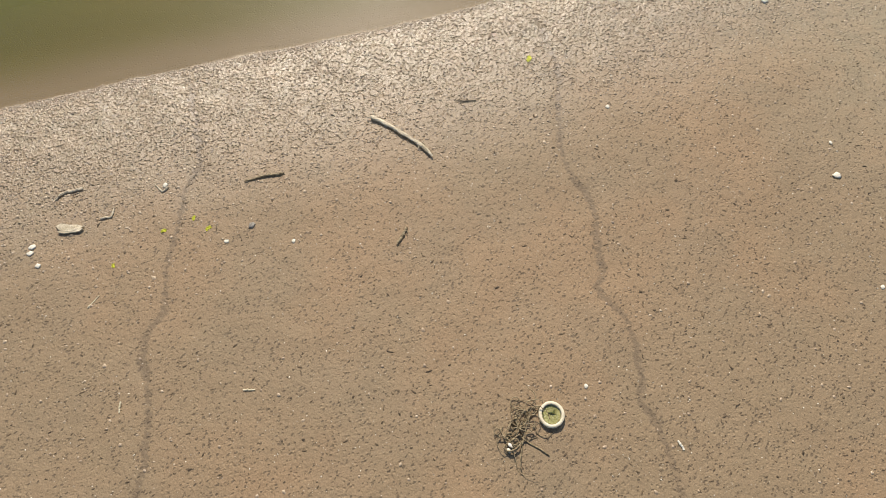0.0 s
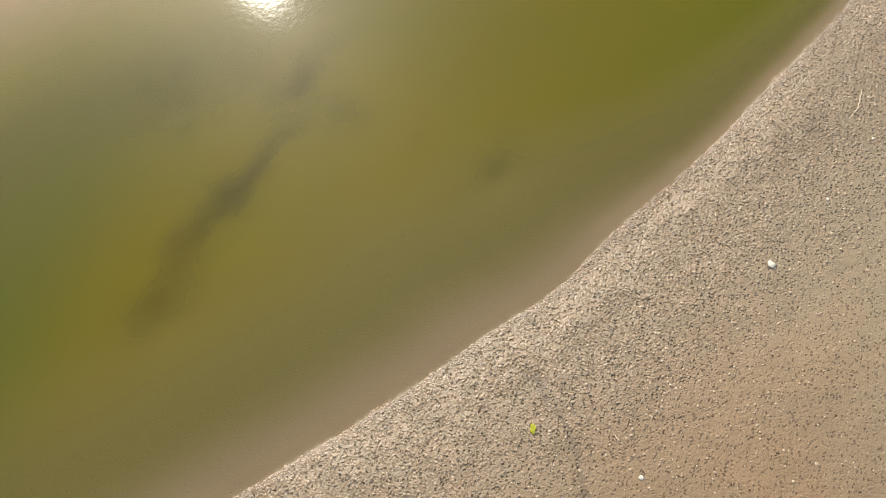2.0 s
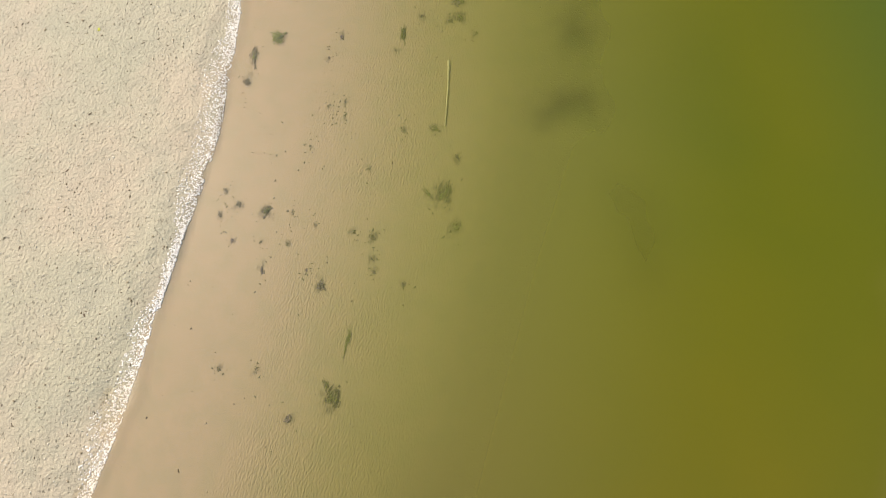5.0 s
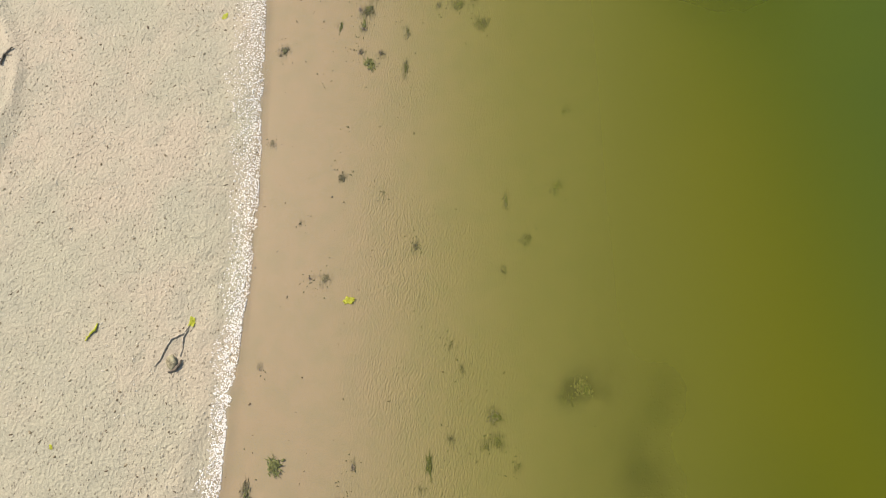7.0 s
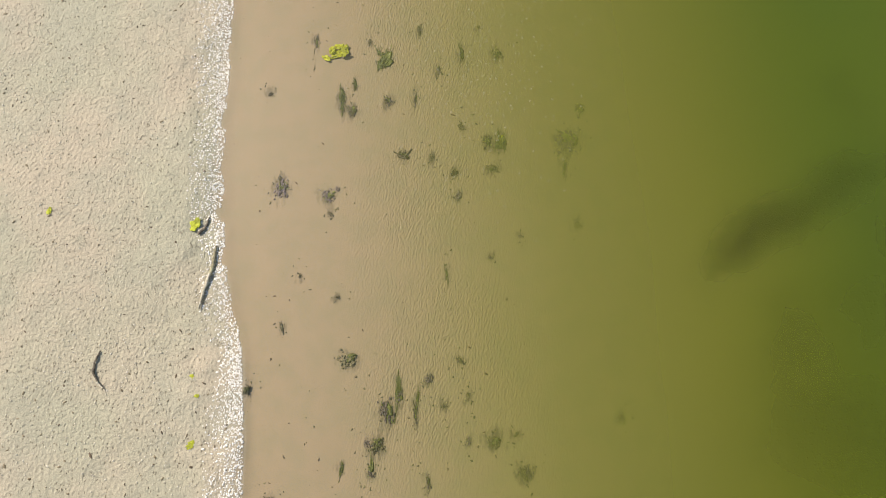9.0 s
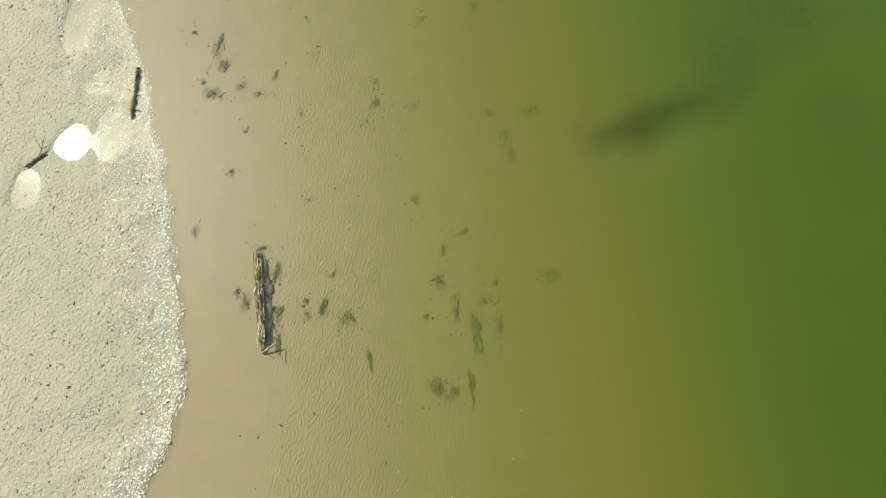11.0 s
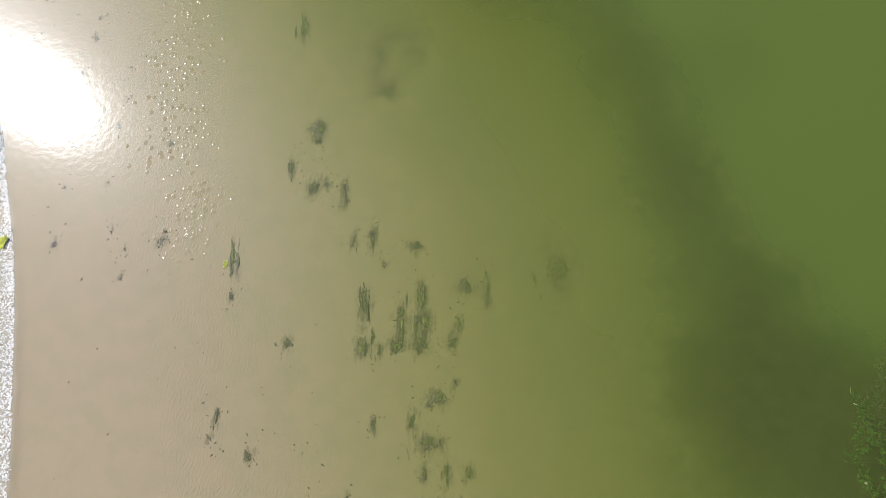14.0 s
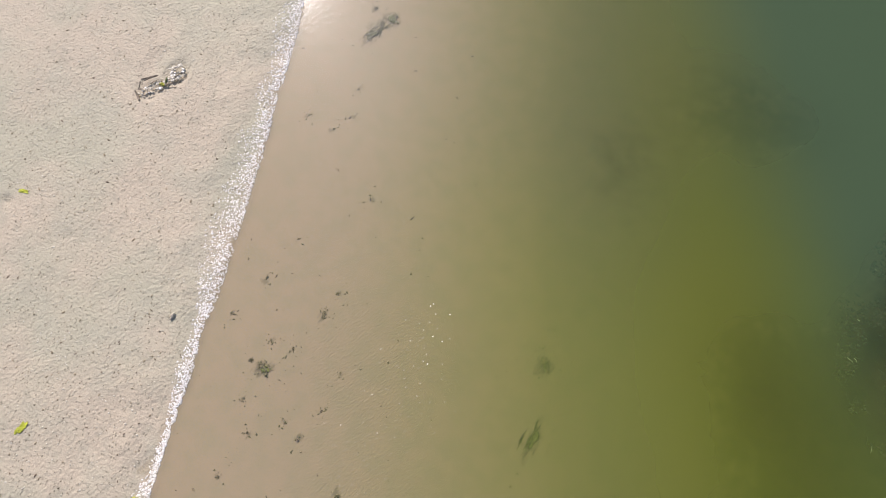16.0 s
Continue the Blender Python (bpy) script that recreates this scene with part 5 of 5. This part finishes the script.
# ---------------------------------------------------------------- weed beds in the deeper water
def weed_bed(name, x, y, rx, ry, n, top, label, tone):
    global rng
    rng = np.random.default_rng(len(name) + n)
    groups = {0: Shape(), 1: Shape(), 2: Shape(), 3: Shape()}
    for k in range(n):
        a, r = rng.uniform(0, 6.28), rng.uniform(0, 1) ** 0.6
        px, py = x + rx * r * math.cos(a), y + ry * r * math.sin(a)
        z = top - 0.035 * r * r - rng.uniform(0, 0.03)
        gap = float(lattice(np.array([px * 9]), np.array([py * 9]), 83)[0] + 0.6 * lattice(np.array([px * 23]), np.array([py * 23]), 84)[0])
        if gap < 1.3 * r - 0.85:
            continue
        kind = tone(rng.uniform(), px, py) if rng.uniform() > 0.008 else 3
        if kind < 0:
            continue
        s = groups[kind]
        if rng.uniform() < 0.35:
            s.lump((px, py, z), (rng.uniform(0.003, 0.011), rng.uniform(0.003, 0.011), rng.uniform(0.002, 0.006)), rough=0.5, rings=3, sides=6)
        else:
            s.blade((px, py, z), rng.uniform(0, 6.28), rng.uniform(0.012, 0.036), rng.uniform(0.003, 0.006), 0.2, 1.6, steps=3)
    for kind, s in groups.items():
        if s.v:
            ob = new(name, s.mesh(name, (weed_brown, weed_olive, weed_bright, shell_mat)[kind]))
            tagged(ob, (label, "olive weed tangle under green water", "bright green weed strands under water", "tiny pale shell bits in the weed")[kind], "shells" if kind == 3 else "weed", kind="stuff")


weed_brown = simple("brown_bed_weed", (0.05, 0.036, 0.028), (0.22, 0.155, 0.115), 25, 0.7, 0.004)
weed_olive = simple("olive_bed_weed", (0.05, 0.05, 0.03), (0.15, 0.138, 0.085), 25, 0.7, 0.004)
weed_bright = simple("bright_bed_weed", (0.04, 0.085, 0.008), (0.10, 0.18, 0.015), 25, 0.6, 0.004)
weed_bed("weed_bed", 2.36, 10.1, 0.52, 0.52, 7500, -0.02, "brown weed and pebble bed under green water", lambda u, px, py: -1 if px < 1.8 + 0.42 * (10.35 - py) else (2 if px < 1.99 + 0.42 * (10.35 - py) and u < 0.9 else (0 if u < 0.62 else 1)))
weed_bed("weed_bed", 1.05, 13.5, 0.6, 0.68, 8500, -0.02, "brown weed and pebble bed under green water", lambda u, px, py: 2 if py > 13.75 and px < 1.05 and u < 0.65 else (0 if u < 0.85 * math.exp(-((px - 1.15) / 0.33) ** 2 - ((py - 13.4) / 0.35) ** 2) + 0.1 else 1))

# ---------------------------------------------------------------- loose grains and bits, too many to count
rng = np.random.default_rng(21)


def scatter(name, x, y, sizes, material, label, category, squash=0.55, sink=0.25, long=1.0):
    """Many small lumps joined into one mesh."""
    n = len(x)
    z = surface_z(x, y)
    k = 5
    w = 2 * math.pi * np.arange(k) / k
    co = np.zeros((n, 2 * k + 1, 3), np.float32)
    turn = rng.uniform(0, 6.28, n)
    ax, ay = sizes * rng.uniform(0.7, 1.35, n) * rng.uniform(1.0, long, n), sizes * rng.uniform(0.7, 1.35, n)
    for ring, (rad, height) in enumerate(((1.0, 0.0), (0.74, 0.62))):
        for j in range(k):
            s = rad * rng.uniform(0.75, 1.2, n)
            u, v = ax * s * math.cos(w[j]), ay * s * math.sin(w[j])
            co[:, ring * k + j, 0] = x + u * np.cos(turn) - v * np.sin(turn)
            co[:, ring * k + j, 1] = y + u * np.sin(turn) + v * np.cos(turn)
            co[:, ring * k + j, 2] = z + sizes * squash * (height * 1.6 * rng.uniform(0.7, 1.2, n) - sink * 1.6 if ring else -sink * 2)
    co[:, 2 * k] = np.stack([x + sizes * rng.uniform(-0.3, 0.3, n), y + sizes * rng.uniform(-0.3, 0.3, n), z + sizes * squash * (1.5 - sink)], -1)
    tri = []
    for j in range(k):
        a, b = j, (j + 1) % k
        tri += [(a, b, k + b), (a, k + b, k + a), (k + a, k + b, 2 * k)]
    faces = (np.arange(n)[:, None, None] * (2 * k + 1) + np.array(tri)[None]).reshape(-1, 3).astype(np.int32)
    me = bpy.data.meshes.new(name)
    me.vertices.add(n * (2 * k + 1)), me.loops.add(faces.size), me.polygons.add(len(faces))
    me.vertices.foreach_set("co", co.ravel())
    me.loops.foreach_set("vertex_index", faces.ravel())
    me.polygons.foreach_set("loop_start", np.arange(0, faces.size, 3, dtype=np.int32))
    me.polygons.foreach_set("use_smooth", np.ones(len(faces), bool))
    me.update(calc_edges=True)
    me.materials.append(material)
    tagged(new(name, me), label, category, kind="stuff")


def spread(n, x0, x1, y0, y1, keep):
    """Random places in a stretch of the plan at which keep(distance inland, x, y) is likely."""
    x, y = rng.uniform(x0, x1, n), rng.uniform(y0, y1, n)
    z, d, wl, wr = ground_height(x, y)
    ok = rng.uniform(0, 1, n) < keep(d, x, y)
    return x[ok], y[ok]


x, y = spread(95000, 1.2, 4.7, -5.0, 1.1, lambda d, x, y: np.where(d > 0.0, 0.02 + 0.98 * np.exp(-((d / 0.55) ** 2)), 0))
scatter("sand_granules", x, y, rng.uniform(0.003, 0.0075, len(x)) * rng.uniform(0.6, 1.2, len(x)), crumb_brown, "coarse rounded damp brown sand granules", "sand", 0.42, 0.22, 1.3)
x, y = spread(90000, -2.3, 0.1, -2.0, 9.6, lambda d, x, y: np.where(d > 0.1, 0.22 + 0.2 * lattice(x * 3, y * 3, 77), 0))
scatter("sand_crumbs", x, y, rng.uniform(0.002, 0.0055, len(x)), crumb_pale, "coarse pale sand crumbs", "sand")
x, y = spread(36000, -4.0, -1.5, 9.6, 14.2, lambda d, x, y: np.where(d > 0.1, 0.2 + 0.2 * lattice(x * 3, y * 3, 77), 0))
scatter("sand_crumbs", x, y, rng.uniform(0.002, 0.0055, len(x)), crumb_pale, "coarse pale sand crumbs", "sand")


def along(rows, n, y0, y1, width, side):
    """Random places in a band that follows a waterline."""
    y = rng.uniform(y0, y1, n)
    wide = width(y)
    d = np.abs(rng.normal(0, 1, n)) ** 1.2 * wide - 0.25 * wide
    xc, c = curve_at(rows, y)
    x = xc + side * (d + 0.01) / c
    dist = shore_distances(x, y)[0 if side < 0 else 1]
    ok = (d < 1.9 * wide) & (dist > -0.008 + 0.016 * lattice(x * 23, y * 23, 17))
    return x[ok], y[ok]


# pale waterline band: sun sparkle put into the crumbs' colour
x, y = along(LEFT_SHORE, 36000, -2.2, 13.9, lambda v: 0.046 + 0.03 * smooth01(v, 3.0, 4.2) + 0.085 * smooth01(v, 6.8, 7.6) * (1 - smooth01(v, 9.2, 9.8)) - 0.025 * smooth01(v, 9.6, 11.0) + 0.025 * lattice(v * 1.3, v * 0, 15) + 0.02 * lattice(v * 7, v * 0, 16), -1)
scatter("glint_pale_wet_crumbs", x, y, rng.uniform(0.0016, 0.0046, len(x)), crumb_wet_glint, "wet sand crumbs along the waterline, sun glints painted near-white", "sand", 0.55, 0.25, 1.8)
x, y = along(RIGHT_SHORE, 7000, -5.6, 0.4, lambda v: 0.02 + 0 * v, 1)
scatter("glint_pale_wet_crumbs", x, y, rng.uniform(0.002, 0.0045, len(x)), crumb_edge_glint, "damp sand crumbs along the brown waterline, lightened for sun glitter", "sand", 0.8)
x, y = spread(48000, -4.0, 1.2, -2.0, 14.0, lambda d, x, y: np.where(d > 0.05, 0.15 + 0.12 * lattice(x * 2.2, y * 2.2, 19), np.where(d > -1.2, 0.035, 0.0)) * (x < 1.0))
scatter("dark_debris", x, y, rng.uniform(0.0014, 0.0036, len(x)) * rng.uniform(0.6, 1.4, len(x)), speck_mat, "scattered dark plant crumbs on sand and bed", "debris", 0.6, long=3.2)
x, y = spread(16000, -1.8, 1.3, -1.5, 12.8, lambda d, x, y: np.where(d < -0.15, smooth01(lattice(x * 3.1 + 7, y * 1.6, 51) + 0.5 * lattice(x * 9, y * 6, 52), 0.35, 0.9), 0.0) * np.exp(-(((x - np.interp(y, [-1, 2, 5, 8, 10, 12], [-0.2, 0.35, 0.5, 0.2, 0.1, -0.6])) / 0.45) ** 2)))
hearts = np.array(HEARTS)
pick = hearts[rng.integers(0, len(hearts), 2600)]
x, y = np.concatenate([x, pick[:, 0] + rng.normal(0, 1, 2600) * (0.6 * pick[:, 2] + 0.012)]), np.concatenate([y, pick[:, 1] + rng.normal(0, 1, 2600) * (0.8 * pick[:, 3] + 0.02)])
scatter("weed_bits", x, y, rng.uniform(0.0015, 0.0042, len(x)), weed_bits, "scattered small weed bits on the shallow bed", "weed", 0.7, long=2.4)
x, y = spread(32000, -4.0, 1.0, -1.6, 13.8, lambda d, x, y: np.where(d > 0.06, 0.2 + 0.16 * lattice(x * 1.9, y * 1.9, 23), np.where(d > -1.1, 0.025 + 0.03 * lattice(x * 2.6, y * 1.8, 24), 0.0)))
scatter("plant_scraps", x, y, rng.uniform(0.0022, 0.006, len(x)), root_mat, "scattered brown plant scraps on sand and bed", "debris", 0.6, long=2.2)
x, y = spread(34000, 1.0, 5.0, -5.6, 1.2, lambda d, x, y: np.where(d > 0.02, 0.32 + 0.15 * lattice(x * 1.7, y * 1.7, 18), 0.0))
scatter("dark_debris", x, y, rng.uniform(0.0015, 0.0036, len(x)) * rng.uniform(0.6, 1.4, len(x)), speck_mat, "scattered dark plant crumbs on brown sand", "debris", 0.6, long=3.0)
x, y = spread(12000, 1.0, 5.0, -5.6, 1.2, lambda d, x, y: np.where(d > 0.02, 0.3, 0.0))
scatter("shell_grit", x, y, rng.uniform(0.001, 0.0024, len(x)), shell_mat, "tiny pale shell grit on brown sand", "grit", 0.6, long=2.0)
